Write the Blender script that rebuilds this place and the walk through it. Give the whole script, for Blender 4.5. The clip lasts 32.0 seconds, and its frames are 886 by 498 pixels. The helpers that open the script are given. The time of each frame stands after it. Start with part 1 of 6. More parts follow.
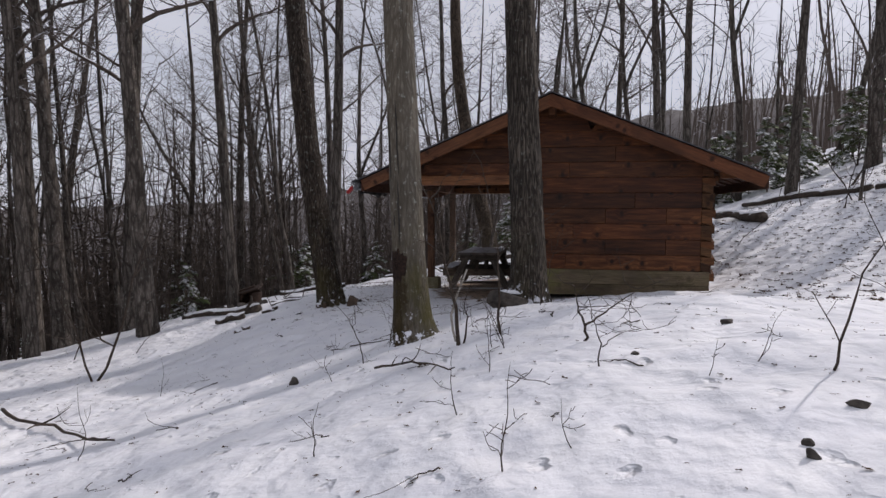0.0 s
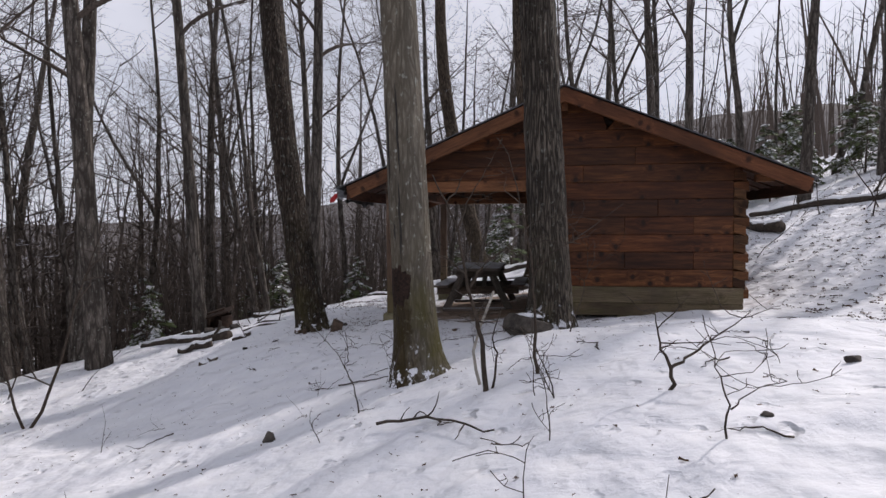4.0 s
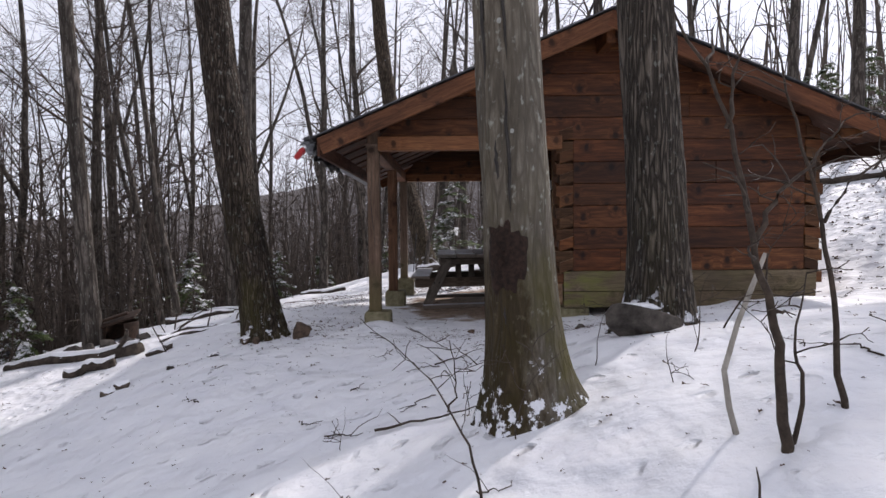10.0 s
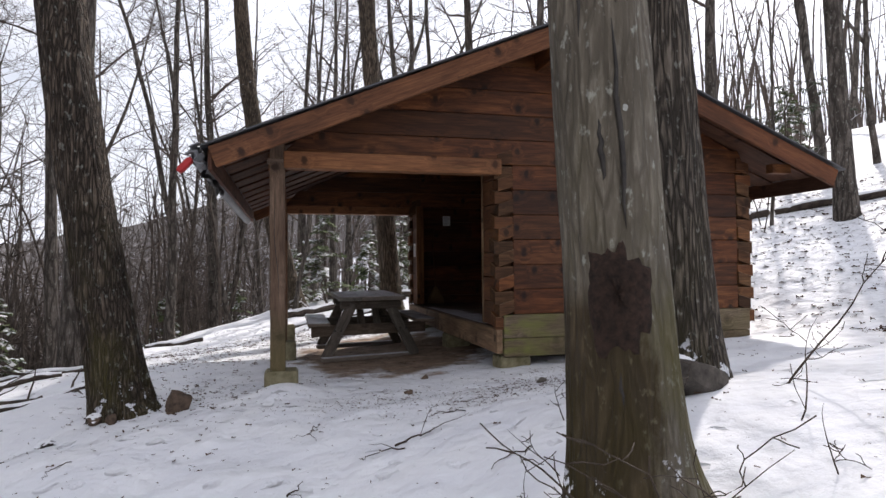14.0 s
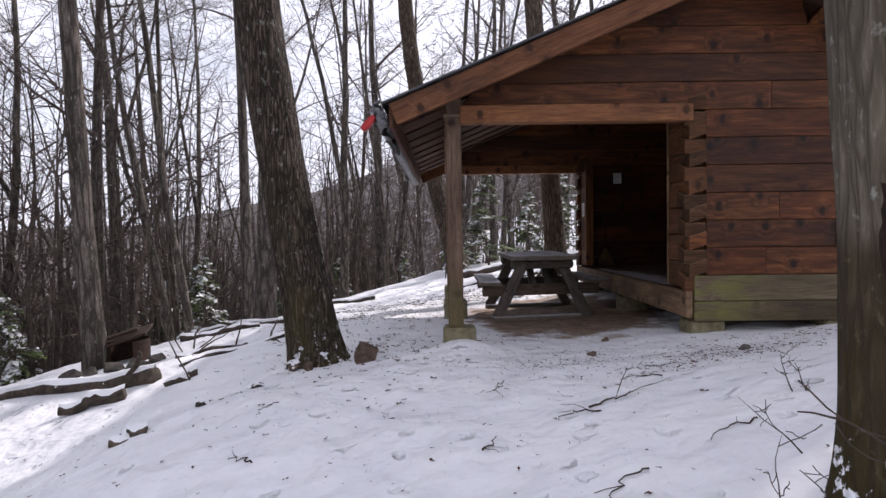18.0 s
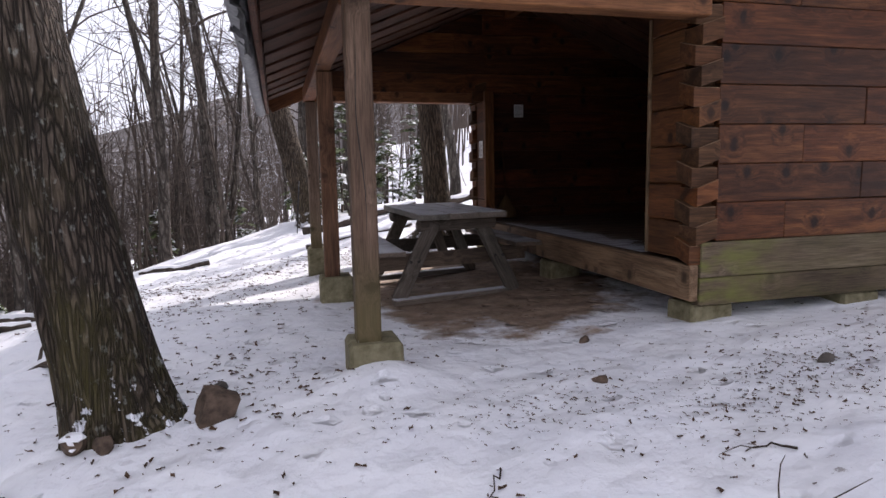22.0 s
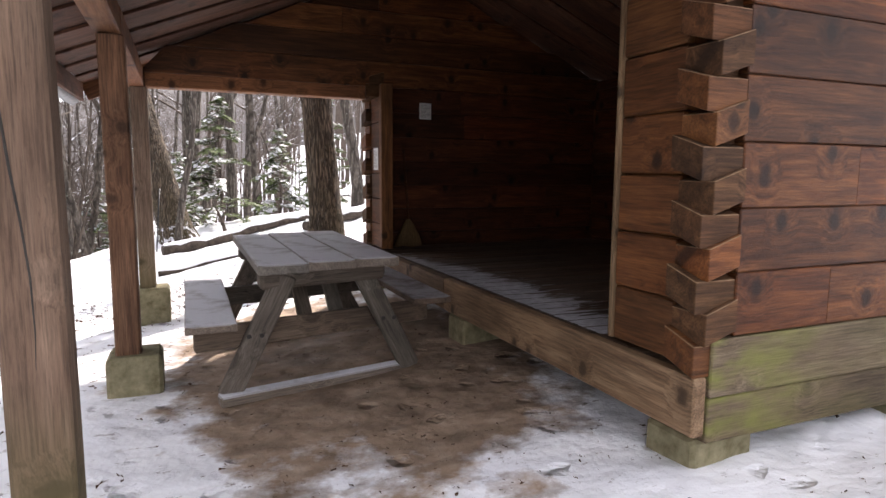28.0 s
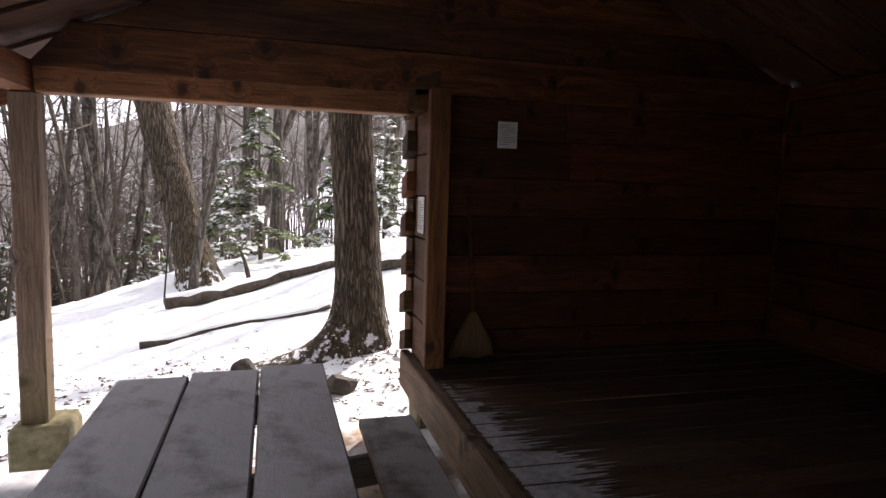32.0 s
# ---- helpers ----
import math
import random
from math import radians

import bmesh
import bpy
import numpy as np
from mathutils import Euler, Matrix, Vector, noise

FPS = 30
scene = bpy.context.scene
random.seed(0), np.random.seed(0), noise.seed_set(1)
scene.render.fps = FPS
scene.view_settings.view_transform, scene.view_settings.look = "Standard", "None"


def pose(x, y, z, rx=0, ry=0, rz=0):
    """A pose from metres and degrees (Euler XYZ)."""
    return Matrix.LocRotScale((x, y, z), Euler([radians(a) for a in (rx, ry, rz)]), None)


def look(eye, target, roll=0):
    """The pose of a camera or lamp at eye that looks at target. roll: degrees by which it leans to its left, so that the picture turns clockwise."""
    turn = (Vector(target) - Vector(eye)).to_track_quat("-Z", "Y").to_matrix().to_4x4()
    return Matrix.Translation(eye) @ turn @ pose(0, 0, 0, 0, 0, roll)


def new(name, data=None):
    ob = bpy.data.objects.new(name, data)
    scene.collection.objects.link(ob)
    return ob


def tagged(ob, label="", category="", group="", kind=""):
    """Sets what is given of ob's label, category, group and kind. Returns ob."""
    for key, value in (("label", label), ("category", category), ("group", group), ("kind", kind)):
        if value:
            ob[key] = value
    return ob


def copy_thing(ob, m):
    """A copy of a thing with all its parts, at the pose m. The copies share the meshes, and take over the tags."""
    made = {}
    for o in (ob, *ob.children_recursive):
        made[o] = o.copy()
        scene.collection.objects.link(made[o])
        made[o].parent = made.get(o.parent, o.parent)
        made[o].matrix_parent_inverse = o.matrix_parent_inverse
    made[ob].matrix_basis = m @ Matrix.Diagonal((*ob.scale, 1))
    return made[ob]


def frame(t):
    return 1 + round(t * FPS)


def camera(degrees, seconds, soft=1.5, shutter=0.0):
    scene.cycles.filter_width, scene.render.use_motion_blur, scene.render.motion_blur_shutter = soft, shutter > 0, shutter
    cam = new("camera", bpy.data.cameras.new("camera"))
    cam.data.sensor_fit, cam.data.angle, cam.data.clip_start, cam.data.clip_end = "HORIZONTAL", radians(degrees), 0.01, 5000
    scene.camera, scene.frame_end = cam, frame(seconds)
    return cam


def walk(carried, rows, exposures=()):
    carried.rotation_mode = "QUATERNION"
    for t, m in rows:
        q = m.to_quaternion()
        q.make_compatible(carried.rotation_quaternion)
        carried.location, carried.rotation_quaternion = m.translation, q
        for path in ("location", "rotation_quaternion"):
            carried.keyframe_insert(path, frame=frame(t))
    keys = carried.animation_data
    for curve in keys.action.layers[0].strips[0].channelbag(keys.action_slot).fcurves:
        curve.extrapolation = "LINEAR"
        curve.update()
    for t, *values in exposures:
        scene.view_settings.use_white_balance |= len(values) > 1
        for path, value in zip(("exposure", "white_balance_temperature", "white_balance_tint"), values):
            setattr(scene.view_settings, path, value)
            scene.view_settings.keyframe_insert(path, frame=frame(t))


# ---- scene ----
cam = camera(72.1, 32.0)
PATH = [
    (0, (-0.089, 2.386, 1.593), (-0.519, 4.335, 1.468), 0.1),
    (0.5, (-0.281, 2.656, 1.572), (-0.635, 4.621, 1.455), -1.8),
    (1, (-0.363, 2.941, 1.557), (-0.71, 4.908, 1.456), 0.3),
    (1.5, (-0.508, 3.176, 1.535), (-0.806, 5.154, 1.507), -2.3),
    (2, (-0.603, 3.361, 1.527), (-0.928, 5.333, 1.46), -1.8),
    (2.5, (-0.618, 3.488, 1.521), (-0.971, 5.455, 1.464), -0.6),
    (3, (-0.643, 3.523, 1.527), (-0.988, 5.492, 1.451), -0.4),
    (3.5, (-0.648, 3.55, 1.526), (-1.008, 5.516, 1.453), -0.3),
    (5.5, (-0.834, 3.665, 1.502), (-1.151, 5.637, 1.409), 0.1),
    (6, (-0.936, 3.866, 1.472), (-1.258, 5.837, 1.38), 0.9),
    (6.5, (-1.107, 4.109, 1.423), (-1.433, 6.077, 1.276), 0.7),
    (7, (-1.337, 4.382, 1.363), (-1.559, 6.362, 1.188), 1.2),
    (7.5, (-1.546, 4.662, 1.317), (-1.738, 6.651, 1.217), 0.5),
    (8, (-1.773, 4.885, 1.239), (-1.833, 6.881, 1.135), -0.7),
    (8.5, (-1.911, 5.149, 1.22), (-1.999, 7.146, 1.14), -0.3),
    (9, (-1.978, 5.359, 1.213), (-2.047, 7.355, 1.108), 1.3),
    (9.5, (-2.088, 5.5, 1.199), (-2.117, 7.497, 1.101), 1.8),
    (10, (-2.269, 5.663, 1.158), (-2.29, 7.662, 1.084), -0.5),
    (10.5, (-2.367, 5.981, 1.101), (-2.326, 7.978, 1.007), 0.2),
    (11, (-2.535, 6.144, 1.086), (-2.282, 8.125, 0.986), 0.1),
    (11.5, (-2.726, 6.377, 1.06), (-2.421, 8.343, 0.863), -0.8),
    (12, (-2.832, 6.626, 1.045), (-2.568, 8.603, 0.895), 0.3),
    (12.5, (-2.909, 6.799, 1.038), (-2.549, 8.76, 0.879), -0.5),
    (13, (-3.009, 6.887, 1.072), (-2.553, 8.83, 0.952), -1.1),
    (13.5, (-3.014, 6.918, 1.094), (-2.553, 8.864, 1.073), -0.3),
    (14, (-3.02, 6.926, 1.109), (-2.535, 8.866, 1.169), -0.5),
    (14.5, (-3.024, 6.938, 1.102), (-2.54, 8.876, 1.197), -0.3),
    (16.5, (-3.002, 6.954, 1.085), (-2.457, 8.876, 1.171), 0.4),
    (17, (-3.053, 6.974, 1.094), (-2.635, 8.929, 1.164), 0.3),
    (17.5, (-3.143, 7.021, 1.075), (-2.998, 9.015, 1.108), -2.0),
    (18, (-3.221, 7.142, 1.033), (-3.231, 9.141, 0.984), -0.7),
    (18.5, (-3.267, 7.395, 1.044), (-3.188, 9.393, 1.007), -1.1),
    (19, (-3.342, 7.634, 1.024), (-3.148, 9.618, 0.865), 0.7),
    (19.5, (-3.468, 7.923, 1.054), (-3.245, 9.907, 0.925), -1.2),
    (20, (-3.487, 8.223, 1.085), (-3.291, 10.208, 0.94), -0.8),
    (20.5, (-3.541, 8.497, 1.084), (-3.354, 10.479, 0.897), -0.0),
    (21, (-3.62, 8.775, 1.087), (-3.219, 10.728, 0.94), 0.1),
    (21.5, (-3.616, 9.098, 1.091), (-3.134, 11.03, 0.906), -1.0),
    (22, (-3.591, 9.373, 1.111), (-3.076, 11.29, 0.861), -1.1),
    (22.5, (-3.575, 9.638, 1.159), (-3.0, 11.544, 0.969), -1.2),
    (23, (-3.538, 9.734, 1.186), (-2.862, 11.606, 0.987), 0.1),
    (23.5, (-3.509, 9.753, 1.198), (-2.827, 11.622, 0.995), -0.7),
    (24, (-3.494, 9.776, 1.189), (-2.777, 11.631, 0.978), -0.7),
    (24.5, (-3.474, 9.775, 1.197), (-2.699, 11.609, 1.003), -0.6),
    (25, (-3.452, 9.776, 1.194), (-2.679, 11.611, 1.016), -1.3),
    (25.5, (-3.408, 9.823, 1.169), (-2.669, 11.669, 0.955), -2.6),
    (27.5, (-3.105, 10.797, 1.187), (-2.342, 12.628, 0.93), 0.2),
    (28, (-2.798, 11.041, 1.255), (-2.021, 12.867, 1.01), 0.4),
    (28.5, (-2.713, 11.387, 1.289), (-1.958, 13.221, 1.033), 0.2),
    (29, (-2.617, 11.678, 1.338), (-1.979, 13.545, 1.007), 1.1),
    (29.5, (-2.453, 12.019, 1.415), (-1.857, 13.909, 1.143), 0.5),
    (30, (-2.338, 12.334, 1.47), (-1.77, 14.224, 1.148), -0.7),
    (30.5, (-2.147, 12.626, 1.528), (-1.724, 14.559, 1.235), -0.5),
    (31, (-2.041, 12.957, 1.559), (-1.54, 14.876, 1.3), -0.6),
    (31.5, (-1.944, 13.223, 1.555), (-1.36, 15.119, 1.301), 0.7),
    (32, (-1.834, 13.485, 1.59), (-1.301, 15.401, 1.378), 1.7),
]
EXPOSURES = [(0, -0.79, 6230, 17), (6, -0.45, 6230, 17), (9, -0.24, 6230, 17), (12, -0.08, 6230, 17), (14, 0.08, 6350, 14), (19, 0.14, 6220, 20), (21, 0.24, 6220, 20), (24, 0.46, 6230, 20), (25.5, 0.54, 6230, 20), (28, 1.38, 6650, 16), (29, 1.65, 6700, 16), (30, 1.5, 6650, 17), (32, 1.05, 6650, 17)]
SKY_GAIN, CLOUD, SUN_POWER = 0.10, (1.24, 1.27, 1.345, 1), 5.0
walk(cam, [(t, look(eye, target, roll)) for t, eye, target, roll in PATH], EXPOSURES)

# ---- sky and sun ----
SUN_AZ, SUN_EL = radians(42), radians(38)  # azimuth from +y towards +x
world = bpy.data.worlds.new("winter_sky")
scene.world = world
world.use_nodes = True
wt = world.node_tree
for n in list(wt.nodes):
    wt.nodes.remove(n)
w_out = wt.nodes.new("ShaderNodeOutputWorld")
w_bg = wt.nodes.new("ShaderNodeBackground")
w_sky = wt.nodes.new("ShaderNodeTexSky")
w_sky.sky_type, w_sky.sun_disc = "NISHITA", False
w_sky.sun_elevation, w_sky.sun_rotation = SUN_EL, SUN_AZ
w_sky.dust_density, w_sky.air_density = 1.5, 1.0
w_co = wt.nodes.new("ShaderNodeTexCoord")
w_map = wt.nodes.new("ShaderNodeMapping")
w_map.inputs["Scale"].default_value = (1.0, 1.0, 2.6)
w_cloud = wt.nodes.new("ShaderNodeTexNoise")
w_cloud.inputs["Scale"].default_value, w_cloud.inputs["Detail"].default_value = 2.4, 7.0
w_ramp = wt.nodes.new("ShaderNodeValToRGB")
w_ramp.color_ramp.elements[0].position, w_ramp.color_ramp.elements[1].position = 0.30, 0.60
w_ramp.color_ramp.elements[0].color, w_ramp.color_ramp.elements[1].color = (0.6,) * 3 + (1,), (1, 1, 1, 1)
w_mul = wt.nodes.new("ShaderNodeMixRGB")
w_mul.blend_type = "MULTIPLY"
w_mul.inputs[0].default_value = 1.0
w_mul.inputs[2].default_value = (SKY_GAIN, SKY_GAIN, SKY_GAIN, 1)
w_mix = wt.nodes.new("ShaderNodeMixRGB")
w_mix.inputs[2].default_value = CLOUD
wt.links.new(w_co.outputs["Generated"], w_map.inputs["Vector"])
wt.links.new(w_map.outputs["Vector"], w_cloud.inputs["Vector"])
wt.links.new(w_cloud.outputs["Fac"], w_ramp.inputs["Fac"])
wt.links.new(w_sky.outputs["Color"], w_mul.inputs[1])
wt.links.new(w_ramp.outputs["Color"], w_mix.inputs[0])
wt.links.new(w_mul.outputs["Color"], w_mix.inputs[1])
wt.links.new(w_mix.outputs["Color"], w_bg.inputs["Color"])
w_dot = wt.nodes.new("ShaderNodeVectorMath")
w_dot.operation = "DOT_PRODUCT"
w_dot.inputs[1].default_value = (math.sin(SUN_AZ) * math.cos(SUN_EL), math.cos(SUN_AZ) * math.cos(SUN_EL), math.sin(SUN_EL))
w_glow = wt.nodes.new("ShaderNodeValToRGB")
for e, (pos, v) in zip([w_glow.color_ramp.elements[0], w_glow.color_ramp.elements[1], w_glow.color_ramp.elements.new(0.5), w_glow.color_ramp.elements.new(0.85)], ((0.0, 0.8), (1.0, 1.0), (0.5, 0.62), (0.85, 0.8))):
    e.position, e.color = pos, (v, v, v, 1)
w_all = wt.nodes.new("ShaderNodeMixRGB")
w_all.blend_type = "MULTIPLY"
w_all.inputs[0].default_value = 1.0
wt.links.new(w_co.outputs["Generated"], w_dot.inputs[0])
wt.links.new(w_dot.outputs["Value"], w_glow.inputs["Fac"])
wt.links.new(w_mix.outputs["Color"], w_all.inputs[1])
wt.links.new(w_glow.outputs["Color"], w_all.inputs[2])
wt.links.new(w_all.outputs["Color"], w_bg.inputs["Color"])
w_bg.inputs["Strength"].default_value = 1.26
wt.links.new(w_bg.outputs["Background"], w_out.inputs["Surface"])

sun = new("sun", bpy.data.lights.new("sun", "SUN"))
sun.data.energy, sun.data.angle, sun.data.color = SUN_POWER, radians(1.6), (1.0, 0.93, 0.84)
sun.matrix_world = look((0, 0, 0), (-math.sin(SUN_AZ) * math.cos(SUN_EL), -math.cos(SUN_AZ) * math.cos(SUN_EL), -math.sin(SUN_EL)))
sun.location = (20, 30, 25)

# ---- materials ----
def mat_base(name, rough=0.8):
    m = bpy.data.materials.new(name)
    m.use_nodes = True
    nt = m.node_tree
    p = nt.nodes["Principled BSDF"]
    p.inputs["Roughness"].default_value = rough
    p.inputs["Specular IOR Level"].default_value = 0.25
    return m, nt, p


def nd(nt, kind, **sets):
    n = nt.nodes.new("ShaderNode" + kind)
    for k, v in sets.items():
        n.inputs[k.replace("_", " ")].default_value = v
    return n


def ramp(nt, fac, *stops):
    r = nt.nodes.new("ShaderNodeValToRGB")
    els = r.color_ramp.elements
    while len(els) < len(stops):
        els.new(0.5)
    for e, (pos, col) in zip(els, stops):
        e.position, e.color = pos, (*(col if isinstance(col, tuple) else (col,) * 3), 1)
    nt.links.new(fac, r.inputs["Fac"])
    return r.outputs["Color"]


def mix(nt, fac, a, b, mode="MIX"):
    n = nt.nodes.new("ShaderNodeMixRGB")
    n.blend_type = mode
    for sock, v in zip(n.inputs, (fac, a, b)):
        if hasattr(v, "links"):
            nt.links.new(v, sock)
        else:
            sock.default_value = v if isinstance(v, (int, float)) else (*v, 1)
    return n.outputs["Color"]


def math_node(nt, op, a, b=0.0):
    n = nt.nodes.new("ShaderNodeMath")
    n.operation = op
    for sock, v in zip(n.inputs, (a, b)):
        if hasattr(v, "links"):
            nt.links.new(v, sock)
        else:
            sock.default_value = v
    return n.outputs[0]


def coords(nt, scale, shift=True, kind="Object"):
    """Object coordinates, moved at random from piece to piece and scaled."""
    tc = nt.nodes.new("ShaderNodeTexCoord")
    out = tc.outputs[kind]
    if shift:
        info = nt.nodes.new("ShaderNodeObjectInfo")
        v = nt.nodes.new("ShaderNodeVectorMath")
        v.operation = "SCALE"
        v.inputs[0].default_value = (37.0, 91.0, 53.0)
        nt.links.new(info.outputs["Random"], v.inputs["Scale"])
        a = nt.nodes.new("ShaderNodeVectorMath")
        nt.links.new(out, a.inputs[0])
        nt.links.new(v.outputs[0], a.inputs[1])
        out = a.outputs[0]
    mp = nt.nodes.new("ShaderNodeMapping")
    mp.inputs["Scale"].default_value = scale
    nt.links.new(out, mp.inputs["Vector"])
    return mp.outputs["Vector"]


def noise_tex(nt, vec, scale, detail=4.0, rough=0.55, distort=0.0):
    n = nd(nt, "TexNoise", Scale=scale, Detail=detail, Roughness=rough, Distortion=distort)
    nt.links.new(vec, n.inputs["Vector"])
    return n.outputs["Fac"]


def bump(nt, p, height, strength, distance=0.01):
    b = nd(nt, "Bump", Strength=strength, Distance=distance)
    nt.links.new(height, b.inputs["Height"])
    nt.links.new(b.outputs["Normal"], p.inputs["Normal"])


def wood_mat(name, dark, mid, light, rough=0.75, knots=1.0, vary=0.5, algae=0.0, frost=0.0, green_foot=0.0):
    """Sawn timber with its grain along local x; knots, end-to-end tone changes; algae or a dusting of snow on top."""
    m, nt, p = mat_base(name, rough)
    k = None
    if knots:
        v = nd(nt, "TexVoronoi", Scale=1.0, Randomness=1.0)
        v.voronoi_dimensions = "2D"
        flat = nt.nodes.new("ShaderNodeSeparateXYZ")
        nt.links.new(coords(nt, (2.9, 2.1, 2.1)), flat.inputs[0])
        comb = nt.nodes.new("ShaderNodeCombineXYZ")
        nt.links.new(flat.outputs["X"], comb.inputs["X"])
        nt.links.new(math_node(nt, "ADD", flat.outputs["Y"], flat.outputs["Z"]), comb.inputs["Y"])
        wn = nd(nt, "TexNoise", Scale=11.0, Detail=2.0)
        nt.links.new(comb.outputs[0], wn.inputs["Vector"])
        nt.links.new(mix(nt, 0.07, comb.outputs[0], wn.outputs["Color"], "ADD"), v.inputs["Vector"])
        k = ramp(nt, v.outputs["Distance"], (0.035, 1.0), (0.07, 0.85), (0.095, 0.35), (0.14, 0.12), (0.22, 0.0))
    gv = coords(nt, (0.9, 9.0, 9.0))
    fv = coords(nt, (2.6, 60.0, 60.0))
    if k is not None:  # the grain swerves round a knot
        swerve = ramp(nt, v.outputs["Distance"], (0.0, 1.0), (0.30, 0.0))
        gv = mix(nt, 0.45, gv, swerve, "ADD")
        fv = mix(nt, 1.0, fv, mix(nt, 1.0, swerve, (1.6, 1.6, 1.6), "MULTIPLY"), "ADD")
    g = noise_tex(nt, gv, 2.2, 7.0, 0.66, 0.5)
    col = ramp(nt, g, (0.27, dark), (0.47, mid), (0.74, light))
    fine = noise_tex(nt, fv, 2.0, 6.0, 0.72)
    col = mix(nt, 0.85, col, ramp(nt, fine, (0.33, 0.36), (0.55, 1.0), (0.75, 1.4)), "MULTIPLY")
    blot = noise_tex(nt, coords(nt, (0.6, 1.2, 1.2)), 1.6, 3.0)
    col = mix(nt, 0.6, col, ramp(nt, blot, (0.34, 0.3), (0.52, 0.95), (0.68, 1.25)), "MULTIPLY")
    if k is not None:
        col = mix(nt, math_node(nt, "MULTIPLY", k, 0.92 * knots), col, tuple(c * 0.3 for c in dark))
    info = nt.nodes.new("ShaderNodeObjectInfo")
    tone = ramp(nt, info.outputs["Random"], (0.0, 1 - 0.8 * vary), (0.5, 1.0 - 0.2 * vary), (1.0, 1 + vary * 0.4))
    col = mix(nt, 1.0, col, tone, "MULTIPLY")
    turn = math_node(nt, "FRACT", math_node(nt, "MULTIPLY", info.outputs["Random"], 7.31))
    col = mix(nt, 1.0, col, ramp(nt, turn, (0.0, (1.0, 0.84, 0.72)), (0.55, (1.0, 1.0, 1.0)), (1.0, (1.04, 1.05, 1.0))), "MULTIPLY")
    geo = nt.nodes.new("ShaderNodeNewGeometry")
    if algae:
        sep = nt.nodes.new("ShaderNodeSeparateXYZ")
        nt.links.new(geo.outputs["Position"], sep.inputs[0])
        fade = ramp(nt, math_node(nt, "MULTIPLY_ADD", sep.outputs["X"], 0.25), (0.27, 1.0), (0.45, 0.12))
        patch = noise_tex(nt, coords(nt, (1.2, 2.0, 3.0)), 2.6, 5.0)
        f = math_node(nt, "MULTIPLY", ramp(nt, patch, (0.38, 0.0), (0.62, algae)), fade)
        col = mix(nt, f, col, (0.165, 0.175, 0.04))
    if green_foot:
        sep = nt.nodes.new("ShaderNodeSeparateXYZ")
        nt.links.new(geo.outputs["Position"], sep.inputs[0])
        low = ramp(nt, math_node(nt, "ADD", sep.outputs["Z"], math_node(nt, "MULTIPLY", blot, 0.4)), (0.45, green_foot), (0.95, 0.0))
        col = mix(nt, low, col, (0.12, 0.105, 0.04))
    if frost:
        sep = nt.nodes.new("ShaderNodeSeparateXYZ")
        nt.links.new(geo.outputs["Normal"], sep.inputs[0])
        up = ramp(nt, sep.outputs["Z"], (0.55, 0.0), (0.9, 1.0))
        fr = noise_tex(nt, coords(nt, (3, 3, 3), False), 1.4, 6.0, 0.65)
        f = math_node(nt, "MULTIPLY", up, ramp(nt, fr, (0.5 - 0.24 * frost, 0.35 * frost), (0.64 - 0.18 * frost, frost)))
        col = mix(nt, f, col, (0.74, 0.76, 0.82))
    nt.links.new(col, p.inputs["Base Color"])
    if frost:
        crust = noise_tex(nt, coords(nt, (1, 1, 1), False), 9.0, 5.0, 0.55, 0.8)
        bump(nt, p, math_node(nt, "ADD", math_node(nt, "MULTIPLY", fine, 0.12), crust), 0.5, 0.02)
    else:
        bump(nt, p, fine, 0.5, 0.005)
    return m


